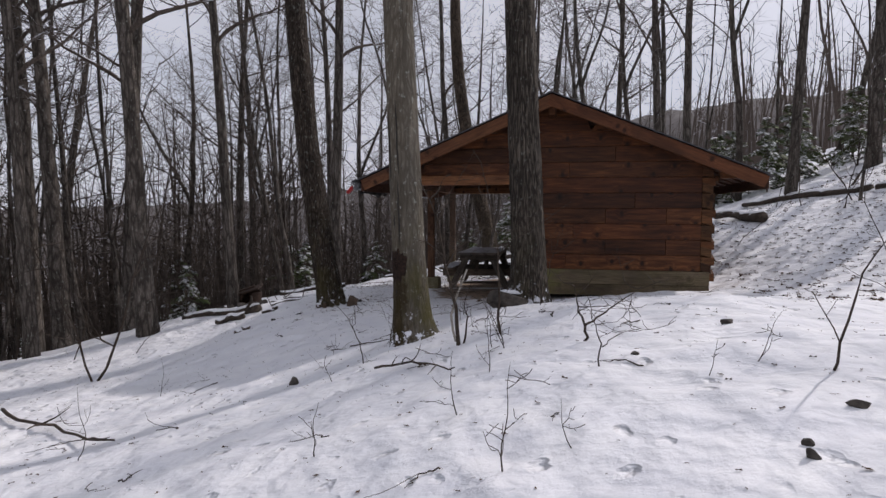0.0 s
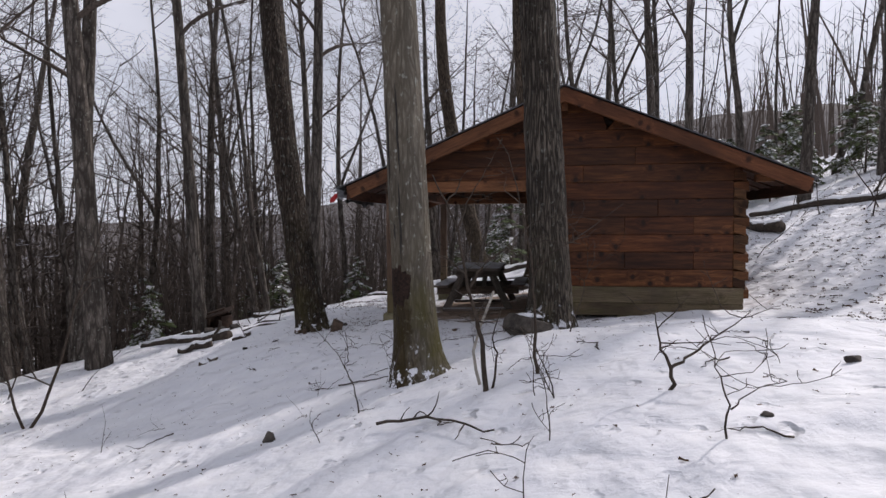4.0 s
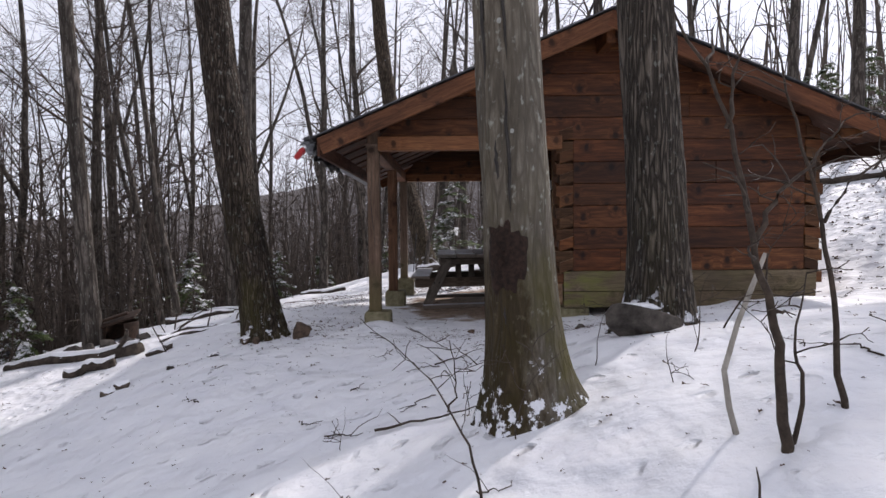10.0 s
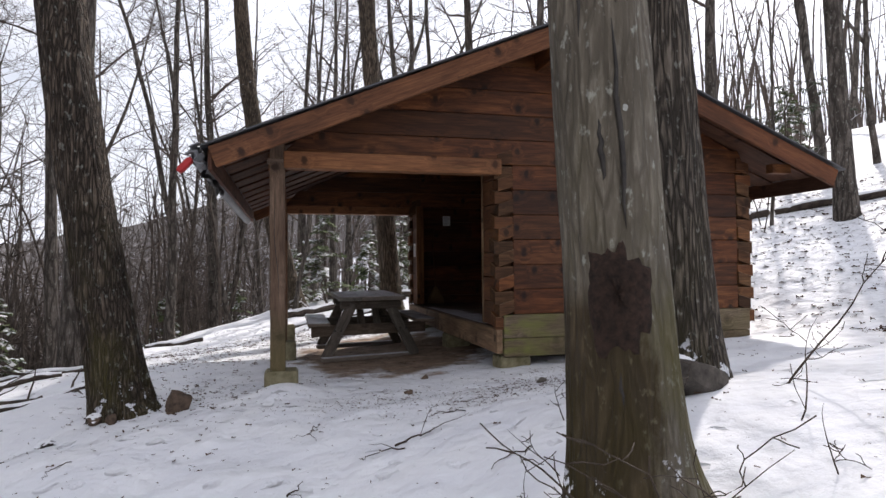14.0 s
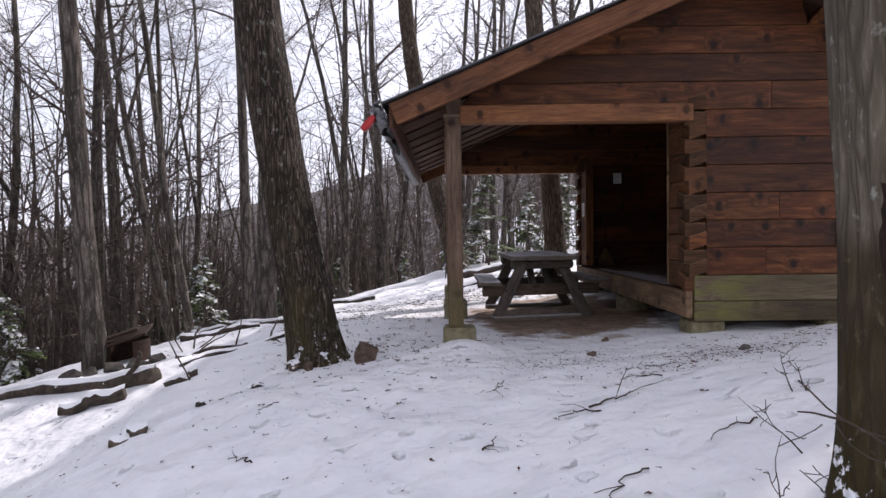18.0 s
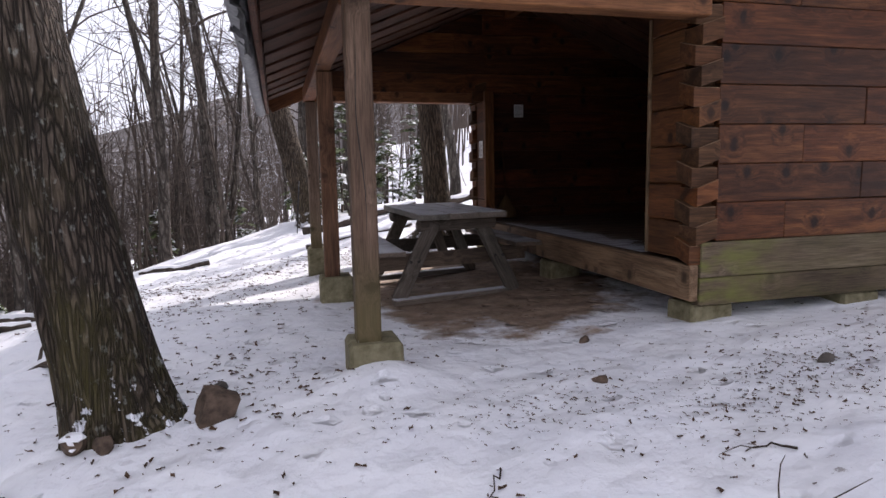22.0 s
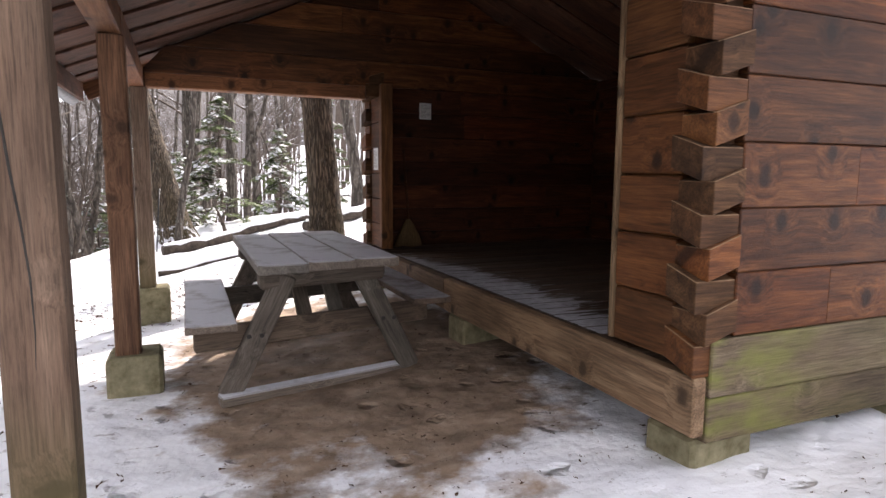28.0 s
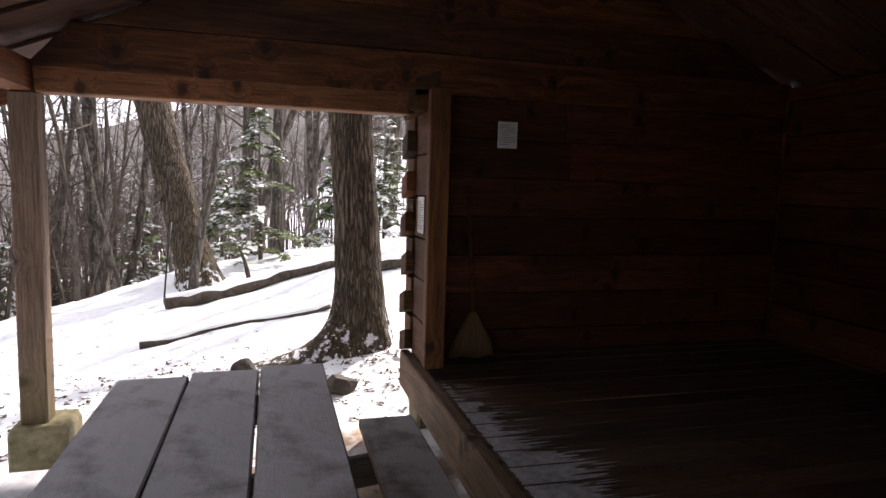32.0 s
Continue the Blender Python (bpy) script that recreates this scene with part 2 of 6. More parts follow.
def bark_mat(name, dark, mid, light, stretch, relief, lichen=0.15, moss=0.0, plates=9.0, snowfoot=0.0, stain_shade=False):
    m, nt, p = mat_base(name, 0.9)
    v = nd(nt, "TexVoronoi", Scale=plates, Randomness=1.0)
    v.feature = "DISTANCE_TO_EDGE"
    warp = coords(nt, (1, 1, stretch))
    nz = nd(nt, "TexNoise", Scale=7.0, Detail=4.0)
    nt.links.new(warp, nz.inputs["Vector"])
    nt.links.new(mix(nt, 0.16, warp, nz.outputs["Color"], "ADD"), v.inputs["Vector"])
    crack = ramp(nt, v.outputs["Distance"], (0.02, 0.0), (0.22, 1.0))
    fib = noise_tex(nt, coords(nt, (22, 22, 22 * stretch)), 2.0, 6.0, 0.7)
    tone = noise_tex(nt, coords(nt, (1.5, 1.5, 0.7)), 1.6, 4.0)
    col = mix(nt, crack, dark, ramp(nt, fib, (0.3, dark), (0.5, mid), (0.72, light)))
    col = mix(nt, 0.7, col, ramp(nt, tone, (0.3, 0.55), (0.7, 1.25)), "MULTIPLY")
    if lichen:
        l = noise_tex(nt, coords(nt, (1, 1, 0.6)), 24.0, 5.0, 0.6)
        col = mix(nt, ramp(nt, l, (0.60, 0.0), (0.68, lichen * 4)), col, (0.34, 0.35, 0.31))
    if moss:
        geo = nt.nodes.new("ShaderNodeNewGeometry")
        sep = nt.nodes.new("ShaderNodeSeparateXYZ")
        nt.links.new(geo.outputs["Position"], sep.inputs[0])
        low = ramp(nt, math_node(nt, "MULTIPLY", sep.outputs["Z"], 0.45), (0.1, 1.0), (0.85, 0.0))
        l = noise_tex(nt, coords(nt, (1, 1, 0.5)), 3.4, 6.0, 0.65)
        f = math_node(nt, "MULTIPLY", ramp(nt, l, (0.42, 0.0), (0.62, moss)), low)
        col = mix(nt, f, col, (0.075, 0.065, 0.016))
    # dark mossy stain low down, plus painted shade up the -x side
    if stain_shade:
        tc = nt.nodes.new("ShaderNodeTexCoord")
        sx = nt.nodes.new("ShaderNodeSeparateXYZ")
        nt.links.new(tc.outputs["Object"], sx.inputs[0])
        l = noise_tex(nt, coords(nt, (1, 1, 0.5), False), 6.0, 7.0, 0.7)
        side = math_node(nt, "ADD", math_node(nt, "MULTIPLY", math_node(nt, "ADD", sx.outputs["X"], 0.08), -2.0), ramp(nt, sx.outputs["Z"], (0.2, 0.16), (1.0, 0.0)))
        f = ramp(nt, math_node(nt, "ADD", l, side), (0.40, 0.0), (0.56, 0.92))
        f = math_node(nt, "MULTIPLY", f, ramp(nt, sx.outputs["Z"], (0.9, 1.0), (2.8, 0.25)))
        col = mix(nt, f, col, mix(nt, 1.0, col, (0.34, 0.27, 0.16), "MULTIPLY"))
    if snowfoot:
        tc = nt.nodes.new("ShaderNodeTexCoord")
        sz = nt.nodes.new("ShaderNodeSeparateXYZ")
        nt.links.new(tc.outputs["Object"], sz.inputs[0])
        foot = ramp(nt, sz.outputs["Z"], (0.10, 0.14), (0.42, 0.045), (0.75, -0.12))
        l = noise_tex(nt, coords(nt, (1, 1, 0.9)), 12.0, 5.0, 0.65)
        f = ramp(nt, math_node(nt, "ADD", l, math_node(nt, "SUBTRACT", foot, 0.1)), (0.575 - 0.04 * snowfoot, 0.0), (0.605 - 0.04 * snowfoot, 1.0))
        f = math_node(nt, "MULTIPLY", f, ramp(nt, sz.outputs["Z"], (0.30, 1.0), (0.5, 0.0)))
        col = mix(nt, f, col, (0.78, 0.79, 0.83))
    nt.links.new(col, p.inputs["Base Color"])
    h = math_node(nt, "ADD", math_node(nt, "MULTIPLY", crack, 1.0), math_node(nt, "MULTIPLY", fib, 0.5))
    bump(nt, p, h, relief, 0.02)
    return m


def speck_mat(name, a, b, scale, rough=0.85, relief=0.3, stretch=(1, 1, 1), shift=True):
    m, nt, p = mat_base(name, rough)
    n = noise_tex(nt, coords(nt, stretch, shift), scale, 6.0, 0.65)
    big = noise_tex(nt, coords(nt, stretch, shift), scale * 0.17, 3.0)
    col = mix(nt, 0.5, ramp(nt, n, (0.32, a), (0.68, b)), ramp(nt, big, (0.3, 0.55), (0.7, 1.2)), "MULTIPLY")
    nt.links.new(col, p.inputs["Base Color"])
    if relief:
        bump(nt, p, n, relief, 0.01)
    return m


def twig_mat(name, a, b):
    """Thin wood with a little snow clinging along its upper side."""
    m, nt, p = mat_base(name, 0.85)
    n = noise_tex(nt, coords(nt, (1, 1, 1)), 20.0, 4.0, 0.65)
    col = ramp(nt, n, (0.32, a), (0.68, b))
    geo = nt.nodes.new("ShaderNodeNewGeometry")
    sep = nt.nodes.new("ShaderNodeSeparateXYZ")
    nt.links.new(geo.outputs["Normal"], sep.inputs[0])
    up = ramp(nt, sep.outputs["Z"], (0.35, 0.0), (0.6, 1.0))
    cling = ramp(nt, noise_tex(nt, coords(nt, (1, 1, 1)), 2.2, 5.0, 0.7), (0.50, 0.0), (0.56, 1.0))
    col = mix(nt, math_node(nt, "MULTIPLY", up, cling), col, (0.72, 0.73, 0.77))
    nt.links.new(col, p.inputs["Base Color"])
    return m


def snow_ground_mat():
    m, nt, p = mat_base("snow_ground", 0.75)
    p.inputs["Specular IOR Level"].default_value = 0.3
    geo = nt.nodes.new("ShaderNodeNewGeometry")
    sep = nt.nodes.new("ShaderNodeSeparateXYZ")
    nt.links.new(geo.outputs["Position"], sep.inputs[0])
    pos = geo.outputs["Position"]

    def pnoise(scale, detail=5.0, rough=0.6, squash=(1, 1, 1)):
        mp = nd(nt, "Mapping", Scale=squash)
        nt.links.new(pos, mp.inputs["Vector"])
        return noise_tex(nt, mp.outputs["Vector"], scale, detail, rough)

    grain = pnoise(60.0, 4.0)
    soft = pnoise(2.2, 5.0)
    snow = ramp(nt, soft, (0.3, (0.69, 0.70, 0.74)), (0.7, (0.78, 0.785, 0.80)))
    # trodden bare earth under the porch roof
    dx = math_node(nt, "DIVIDE", math_node(nt, "SUBTRACT", sep.outputs["X"], -1.75), 1.35)
    dy = math_node(nt, "DIVIDE", math_node(nt, "SUBTRACT", sep.outputs["Y"], 15.12), 2.12)
    rr = math_node(nt, "SQRT", math_node(nt, "ADD", math_node(nt, "MULTIPLY", dx, dx), math_node(nt, "MULTIPLY", dy, dy)))
    edge = math_node(nt, "ADD", rr, math_node(nt, "MULTIPLY", math_node(nt, "SUBTRACT", pnoise(2.6, 7.0, 0.62), 0.5), 1.25))
    bare = ramp(nt, edge, (0.80, 1.0), (0.92, 0.55), (1.06, 0.0))
    dirt = ramp(nt, pnoise(6.0, 6.0, 0.55), (0.28, (0.15, 0.105, 0.073)), (0.55, (0.262, 0.188, 0.134)), (0.8, (0.385, 0.305, 0.237)))
    # leaf litter that the thin snow leaves bare, thickest round the porch and down the slope by the fire ring
    lx = math_node(nt, "DIVIDE", math_node(nt, "SUBTRACT", sep.outputs["X"], -1.6), 4.2)
    ly = math_node(nt, "DIVIDE", math_node(nt, "SUBTRACT", sep.outputs["Y"], 15.2), 5.0)
    lr = math_node(nt, "ADD", math_node(nt, "MULTIPLY", lx, lx), math_node(nt, "MULTIPLY", ly, ly))
    near = ramp(nt, lr, (0.2, 0.055), (1.0, 0.0))
    hillside = ramp(nt, math_node(nt, "MULTIPLY", sep.outputs["X"], 0.1), (0.28, 0.0), (0.42, 0.075))
    lift = math_node(nt, "ADD", near, hillside)
    lit = ramp(nt, math_node(nt, "ADD", pnoise(11.0, 6.0, 0.72, (1.0, 1.4, 1.0)), lift), (0.665, 0.0), (0.70, 1.0))
    zone = ramp(nt, pnoise(0.7, 4.0), (0.44, 0.0), (0.6, 1.0))
    zone2 = math_node(nt, "MAXIMUM", zone, math_node(nt, "MULTIPLY", lift, 9.0))
    litf = math_node(nt, "MULTIPLY", lit, zone2)
    litter = ramp(nt, pnoise(40.0, 3.0), (0.3, (0.035, 0.022, 0.014)), (0.7, (0.13, 0.075, 0.04)))
    col = mix(nt, litf, snow, litter)
    col = mix(nt, bare, col, dirt)
    nt.links.new(col, p.inputs["Base Color"])
    # small dents where snow has dropped from branches, and old tracks
    dv = nd(nt, "TexVoronoi", Scale=4.2, Randomness=1.0)
    dn = nd(nt, "TexNoise", Scale=7.0, Detail=3.0)
    nt.links.new(pos, dn.inputs["Vector"])
    nt.links.new(mix(nt, 0.16, pos, dn.outputs["Color"], "ADD"), dv.inputs["Vector"])
    dent = math_node(nt, "MULTIPLY", ramp(nt, dv.outputs["Distance"], (0.04, 1.0), (0.26, 0.0)), ramp(nt, pnoise(1.3, 3.0), (0.42, 0.0), (0.52, 1.0)))
    h0 = math_node(nt, "SUBTRACT", math_node(nt, "MULTIPLY", pnoise(3.2, 3.0, 0.42), 0.9), math_node(nt, "MULTIPLY", dent, 0.34))
    h1 = math_node(nt, "ADD", h0, math_node(nt, "MULTIPLY", pnoise(10.0, 3.0, 0.5), 0.07))
    h = math_node(nt, "ADD", h1, math_node(nt, "MULTIPLY", grain, 0.035))
    bump(nt, p, h, 1.0, 0.13)
    return m


M_GROUND = snow_ground_mat()
M_LOG = wood_mat("stained_log", (0.028, 0.0078, 0.0026), (0.083, 0.0272, 0.0082), (0.198, 0.075, 0.0235), 0.55, 1.0, 0.62)
# darker copy of the log stain: the room's shade is put into the colour
M_LOGIN = wood_mat("shaded_inner_log", (0.030, 0.009, 0.0045), (0.075, 0.0225, 0.0085), (0.15, 0.050, 0.017), 0.65, 1.0, 0.5)
M_PALEEDGE = speck_mat("pale_upper_edge", (0.14, 0.085, 0.048), (0.28, 0.185, 0.11), 30.0, 0.75, 0.1)
M_RIME = speck_mat("thin_rime", (0.28, 0.27, 0.29), (0.52, 0.52, 0.56), 25.0, 0.8, 0.2, shift=False)
M_THICKET = speck_mat("thicket_stem", (0.037, 0.029, 0.023), (0.126, 0.10, 0.082), 6.0, 0.9, 0.0)
M_STUB = wood_mat("brown_log", (0.05, 0.018, 0.0065), (0.115, 0.045, 0.0145), (0.20, 0.085, 0.03), 0.6, 1.0, 0.4)
M_LOGEND = wood_mat("log_end_grain", (0.035, 0.016, 0.008), (0.08, 0.038, 0.017), (0.16, 0.08, 0.035), 0.75, 0.8, 0.5)
M_BEAM = wood_mat("pine_beam", (0.11, 0.04, 0.017), (0.20, 0.082, 0.035), (0.29, 0.13, 0.056), 0.65, 1.0, 0.25)
M_BARGE = wood_mat("barge_timber", (0.075, 0.026, 0.011), (0.14, 0.054, 0.022), (0.21, 0.088, 0.037), 0.65, 1.0, 0.25)
M_RIM = wood_mat("rim_board", (0.115, 0.066, 0.036), (0.21, 0.130, 0.075), (0.31, 0.205, 0.125), 0.7, 1.0, 0.25)
M_SILL = wood_mat("treated_sill", (0.085, 0.062, 0.039), (0.145, 0.110, 0.071), (0.205, 0.163, 0.110), 0.8, 0.5, 0.15, algae=0.9)
M_POST = wood_mat("weathered_post", (0.10, 0.07, 0.052), (0.17, 0.127, 0.097), (0.25, 0.20, 0.16), 0.8, 1.0, 0.2, green_foot=0.5)
M_POSTRED = wood_mat("stained_post", (0.085, 0.04, 0.022), (0.16, 0.08, 0.045), (0.25, 0.135, 0.08), 0.75, 0.8, 0.2)
M_TABLE = wood_mat("grey_table_wood", (0.055, 0.046, 0.038), (0.115, 0.098, 0.082), (0.18, 0.16, 0.135), 0.85, 0.4, 0.3)
M_TABLETOP = wood_mat("frosted_table_wood", (0.10, 0.085, 0.07), (0.16, 0.14, 0.12), (0.21, 0.185, 0.16), 0.6, 0.2, 0.2, frost=0.78)
M_BENCHTOP = wood_mat("half_bare_bench", (0.07, 0.056, 0.046), (0.125, 0.103, 0.086), (0.18, 0.155, 0.13), 0.8, 0.5, 0.2, frost=0.42)
M_DECK = wood_mat("deck_plank", (0.05, 0.032, 0.022), (0.10, 0.066, 0.046), (0.155, 0.107, 0.077), 0.7, 0.3, 0.3)
M_SOFFIT = wood_mat("roof_plank", (0.045, 0.02, 0.012), (0.09, 0.041, 0.025), (0.15, 0.073, 0.046), 0.75, 0.7, 0.3)
M_BLOCK = speck_mat("mossy_block", (0.12, 0.105, 0.055), (0.27, 0.24, 0.15), 14.0, 0.9, 0.35)
M_METAL = speck_mat("roof_metal", (0.05, 0.052, 0.056), (0.10, 0.10, 0.105), 3.0, 0.4, 0.05)
M_SNOW = speck_mat("snow_cap", (0.80, 0.81, 0.84), (0.88, 0.885, 0.9), 12.0, 0.7, 0.5, shift=False)
M_ROCK = speck_mat("brown_rock", (0.03, 0.021, 0.015), (0.15, 0.105, 0.076), 14.0, 0.9, 0.8)
M_GREYROCK = speck_mat("grey_rock", (0.025, 0.021, 0.018), (0.12, 0.105, 0.09), 9.0, 0.9, 0.6)
M_BARKD = bark_mat("furrowed_bark", (0.018, 0.013, 0.009), (0.075, 0.056, 0.041), (0.15, 0.12, 0.095), 0.11, 1.0, 0.12, 0.5, 40.0, 0.15)
M_BARKE = bark_mat("brown_oak_bark", (0.03, 0.022, 0.015), (0.13, 0.098, 0.07), (0.25, 0.195, 0.145), 0.10, 1.0, 0.05, 0.3, 36.0, 0.6)
M_BARKC = bark_mat("ridged_bark", (0.026, 0.021, 0.016), (0.10, 0.082, 0.064), (0.19, 0.165, 0.135), 0.09, 1.0, 0.10, 0.3, 32.0, 0.6)
M_BARKB = bark_mat("smooth_mossy_bark", (0.095, 0.082, 0.063), (0.135, 0.118, 0.092), (0.23, 0.208, 0.17), 0.16, 0.6, 0.18, 0.95, 22.0, 0.6, True)
M_BARKF = bark_mat("far_bark", (0.04, 0.033, 0.027), (0.115, 0.097, 0.082), (0.215, 0.19, 0.163), 0.25, 0.5, 0.12, 0.0, 8.0)
M_TWIG = twig_mat("twig", (0.042, 0.032, 0.026), (0.12, 0.095, 0.078))
M_STEM = speck_mat("sapling_stem", (0.025, 0.018, 0.013), (0.075, 0.055, 0.04), 30.0, 0.8, 0.0)
M_DEAD = speck_mat("dead_wood", (0.025, 0.02, 0.016), (0.10, 0.078, 0.06), 14.0, 0.9, 0.4, (1, 1, 1))
M_NEEDLE = speck_mat("evergreen_needles", (0.05, 0.075, 0.025), (0.135, 0.165, 0.065), 30.0, 0.7, 0.0)
M_LEAF = speck_mat("rhododendron_leaf", (0.018, 0.03, 0.012), (0.05, 0.07, 0.028), 12.0, 0.5, 0.0)
M_LITTER = speck_mat("dead_leaf", (0.028, 0.017, 0.011), (0.12, 0.066, 0.037), 25.0, 0.85, 0.0)
M_RUST = speck_mat("rusted_steel", (0.018, 0.012, 0.009), (0.06, 0.034, 0.022), 20.0, 0.8, 0.3)
M_PAPER = speck_mat("paper_sheet", (0.62, 0.62, 0.60), (0.74, 0.74, 0.73), 14.0, 0.8, 0.0)
M_INK = speck_mat("faded_print", (0.22, 0.22, 0.22), (0.35, 0.35, 0.35), 60.0, 0.8, 0.0)
M_STRAW = speck_mat("broom_straw", (0.08, 0.045, 0.02), (0.19, 0.12, 0.055), 40.0, 0.85, 0.3, (8, 8, 0.6))
M_RED = speck_mat("red_plastic", (0.30, 0.018, 0.02), (0.42, 0.035, 0.035), 8.0, 0.45, 0.0)
M_TARP = speck_mat("grey_plastic_sheet", (0.10, 0.105, 0.11), (0.36, 0.37, 0.385), 7.0, 0.4, 0.5)
M_BLACK = speck_mat("black_plastic", (0.012, 0.012, 0.013), (0.03, 0.03, 0.032), 9.0, 0.45, 0.2)
M_STEEL = speck_mat("galvanised_steel", (0.15, 0.155, 0.16), (0.30, 0.305, 0.31), 22.0, 0.45, 0.1)
M_BOLT = speck_mat("dark_bolt", (0.015, 0.013, 0.012), (0.04, 0.035, 0.03), 30.0, 0.6, 0.0)
M_PALEWOOD = speck_mat("pale_dead_wood", (0.22, 0.2, 0.17), (0.42, 0.39, 0.34), 12.0, 0.85, 0.2)
M_UNDERSHADE = speck_mat("under_deck_shade", (0.02, 0.015, 0.011), (0.07, 0.05, 0.035), 8.0, 0.95, 0.5)
M_FARHILL = speck_mat("wooded_hill", (0.068, 0.061, 0.060), (0.142, 0.13, 0.126), 0.12, 1.0, 0.0, (1, 1, 0.25), False)

# ---- building helpers ----
def vnoise(x, y, seed=0):
    """Smooth value noise for arrays, about -1 to 1."""
    xi, yi = np.floor(x).astype(np.int64), np.floor(y).astype(np.int64)
    fx, fy = x - xi, y - yi
    fx, fy = fx * fx * (3 - 2 * fx), fy * fy * (3 - 2 * fy)

    def rnd(a, b):
        h = (a * 374761393 + b * 668265263 + seed * 974711) & 0x7FFFFFFF
        h = ((h ^ (h >> 13)) * 1274126177) & 0x7FFFFFFF
        return ((h ^ (h >> 16)) & 0xFFFF) / 32767.5 - 1.0

    a, b, c, d = rnd(xi, yi), rnd(xi + 1, yi), rnd(xi, yi + 1), rnd(xi + 1, yi + 1)
    return (a * (1 - fx) + b * fx) * (1 - fy) + (c * (1 - fx) + d * fx) * fy


def softplus(v, w):
    return w * np.logaddexp(0.0, np.asarray(v, float) / w)


# broad swells of the ground: rows of x, and heights at y = 4, 9, 14, 19, 24
SWELLS = {-9: (0.09, -0.17, -0.27, -0.23, -0.07), -5.5: (0.13, -0.62, 0.42, 0.04, -0.07), -2: (-0.29, 0.44, -0.11, -0.18, 0.27), 1.5: (0.65, 0.31, -0.01, 0.4, 0.23)}
# smaller swells beside the path: x, y, height
KNOLLS = [(-3.2, 7.2, -0.04), (-0.8, 9.6, 0.03), (-2.6, 9.6, -0.09), (-4.4, 11.6, 0.09), (-1.6, 11.6, -0.07), (1.4, 8.6, 0.06), (-0.6, 5.2, 0.02)]


def smooth_height(x, y):
    x, y = np.asarray(x, float), np.asarray(y, float)
    back = 4.5 * np.tanh((y - 13.5) / 7.0)
    hill = 0.5 * softplus(0.85 * (x - 2.45) + 0.3 * back, 0.4)
    h = 10.0 * (1 - np.exp(-hill / 10.0)) + 0.06 * np.clip(x, -60, 40)
    for cx, row in SWELLS.items():
        for cy, a in zip((4, 9, 14, 19, 24), row):
            h = h + a * np.exp(-((x - cx) ** 2 + (y - cy) ** 2) / 14.58)
    for cx, cy, a in KNOLLS:
        h = h + a * np.exp(-((x - cx) ** 2 + (y - cy) ** 2) / 2.6)
    crest = -10.5 + 8.0 * ((np.clip(y, 8, 45) - 8) / 20) ** 2
    drop = 0.45 * softplus(crest - x, 0.8)
    h = h - 22.0 * (1 - np.exp(-drop / 22.0))
    return h


def height(x, y):
    x, y = np.asarray(x, float), np.asarray(y, float)
    h = smooth_height(x, y)
    porch = np.exp(-(((x + 1.7) / 2.0) ** 4 + ((y - 15) / 2.9) ** 4))
    rough = 1 - 0.8 * porch
    # levelled under the sleeping deck
    pad = 1 / (1 + np.exp(-np.minimum.reduce([x + 0.75, 1.85 - x, y - 12.95, 17.25 - y]).clip(-2, 2) * 18))
    h = h * (1 - pad) + np.minimum(h, 0.12) * pad
    h = h + rough * (0.035 * vnoise(x * 0.9, y * 0.9, 1) + 0.024 * vnoise(x * 2.3, y * 2.3, 2) + 0.020 * vnoise(x * 5.1, y * 5.1, 3) * (0.6 + 0.6 * vnoise(x * 0.7, y * 0.7, 12)) + 0.008 * vnoise(x * 10, y * 10, 4) - 0.03 * np.clip(vnoise(x * 3.6, y * 3.6, 9) - 0.62, 0, 1))
    # hollow along the foot of the front wall
    strip = np.exp(-((y - 12.7) / 0.26) ** 4) / (1 + np.exp(-np.minimum(x + 0.9, 1.6 - x) * 8))
    h = h * (1 - strip) + np.minimum(h, 0.10 + 0.05 * np.maximum(x, 0)) * strip
    # snow heaped against the near post
    h = h + 0.13 * np.exp(-(((x + 3.08) / 0.28) ** 2 + ((y - 12.55) / 0.24) ** 2))
    return h


def gz(x, y):
    return float(height(x, y))


def add_mesh(name, verts, faces, material, smooth=False):
    me = bpy.data.meshes.new(name)
    me.from_pydata(verts, [], faces)
    me.materials.append(material)
    if smooth:
        me.shade_smooth()
    me.update()
    return me


def part(name, data, material, parent, label="", m=None):
    """ONE mesh object under a thing or a part; data is a mesh or a bmesh, m its pose in the world."""
    if isinstance(data, bmesh.types.BMesh):
        me = bpy.data.meshes.new(name)
        data.to_mesh(me)
        data.free()
        me.materials.append(material)
        data = me
    ob = new(name, data)
    if m is not None:
        ob.matrix_basis = m
    if parent is not None:
        ob.parent = parent
        ob.matrix_parent_inverse = parent.matrix_basis.inverted()
    if label:
        ob["label"] = label
    return ob


def thing(name, m, label, category, group=""):
    return tagged(root(name, m), label, category, group)


def root(name, m):
    ob = new(name)
    ob.matrix_basis = m
    ob.empty_display_size = 0.1
    return ob


BOXES = {}


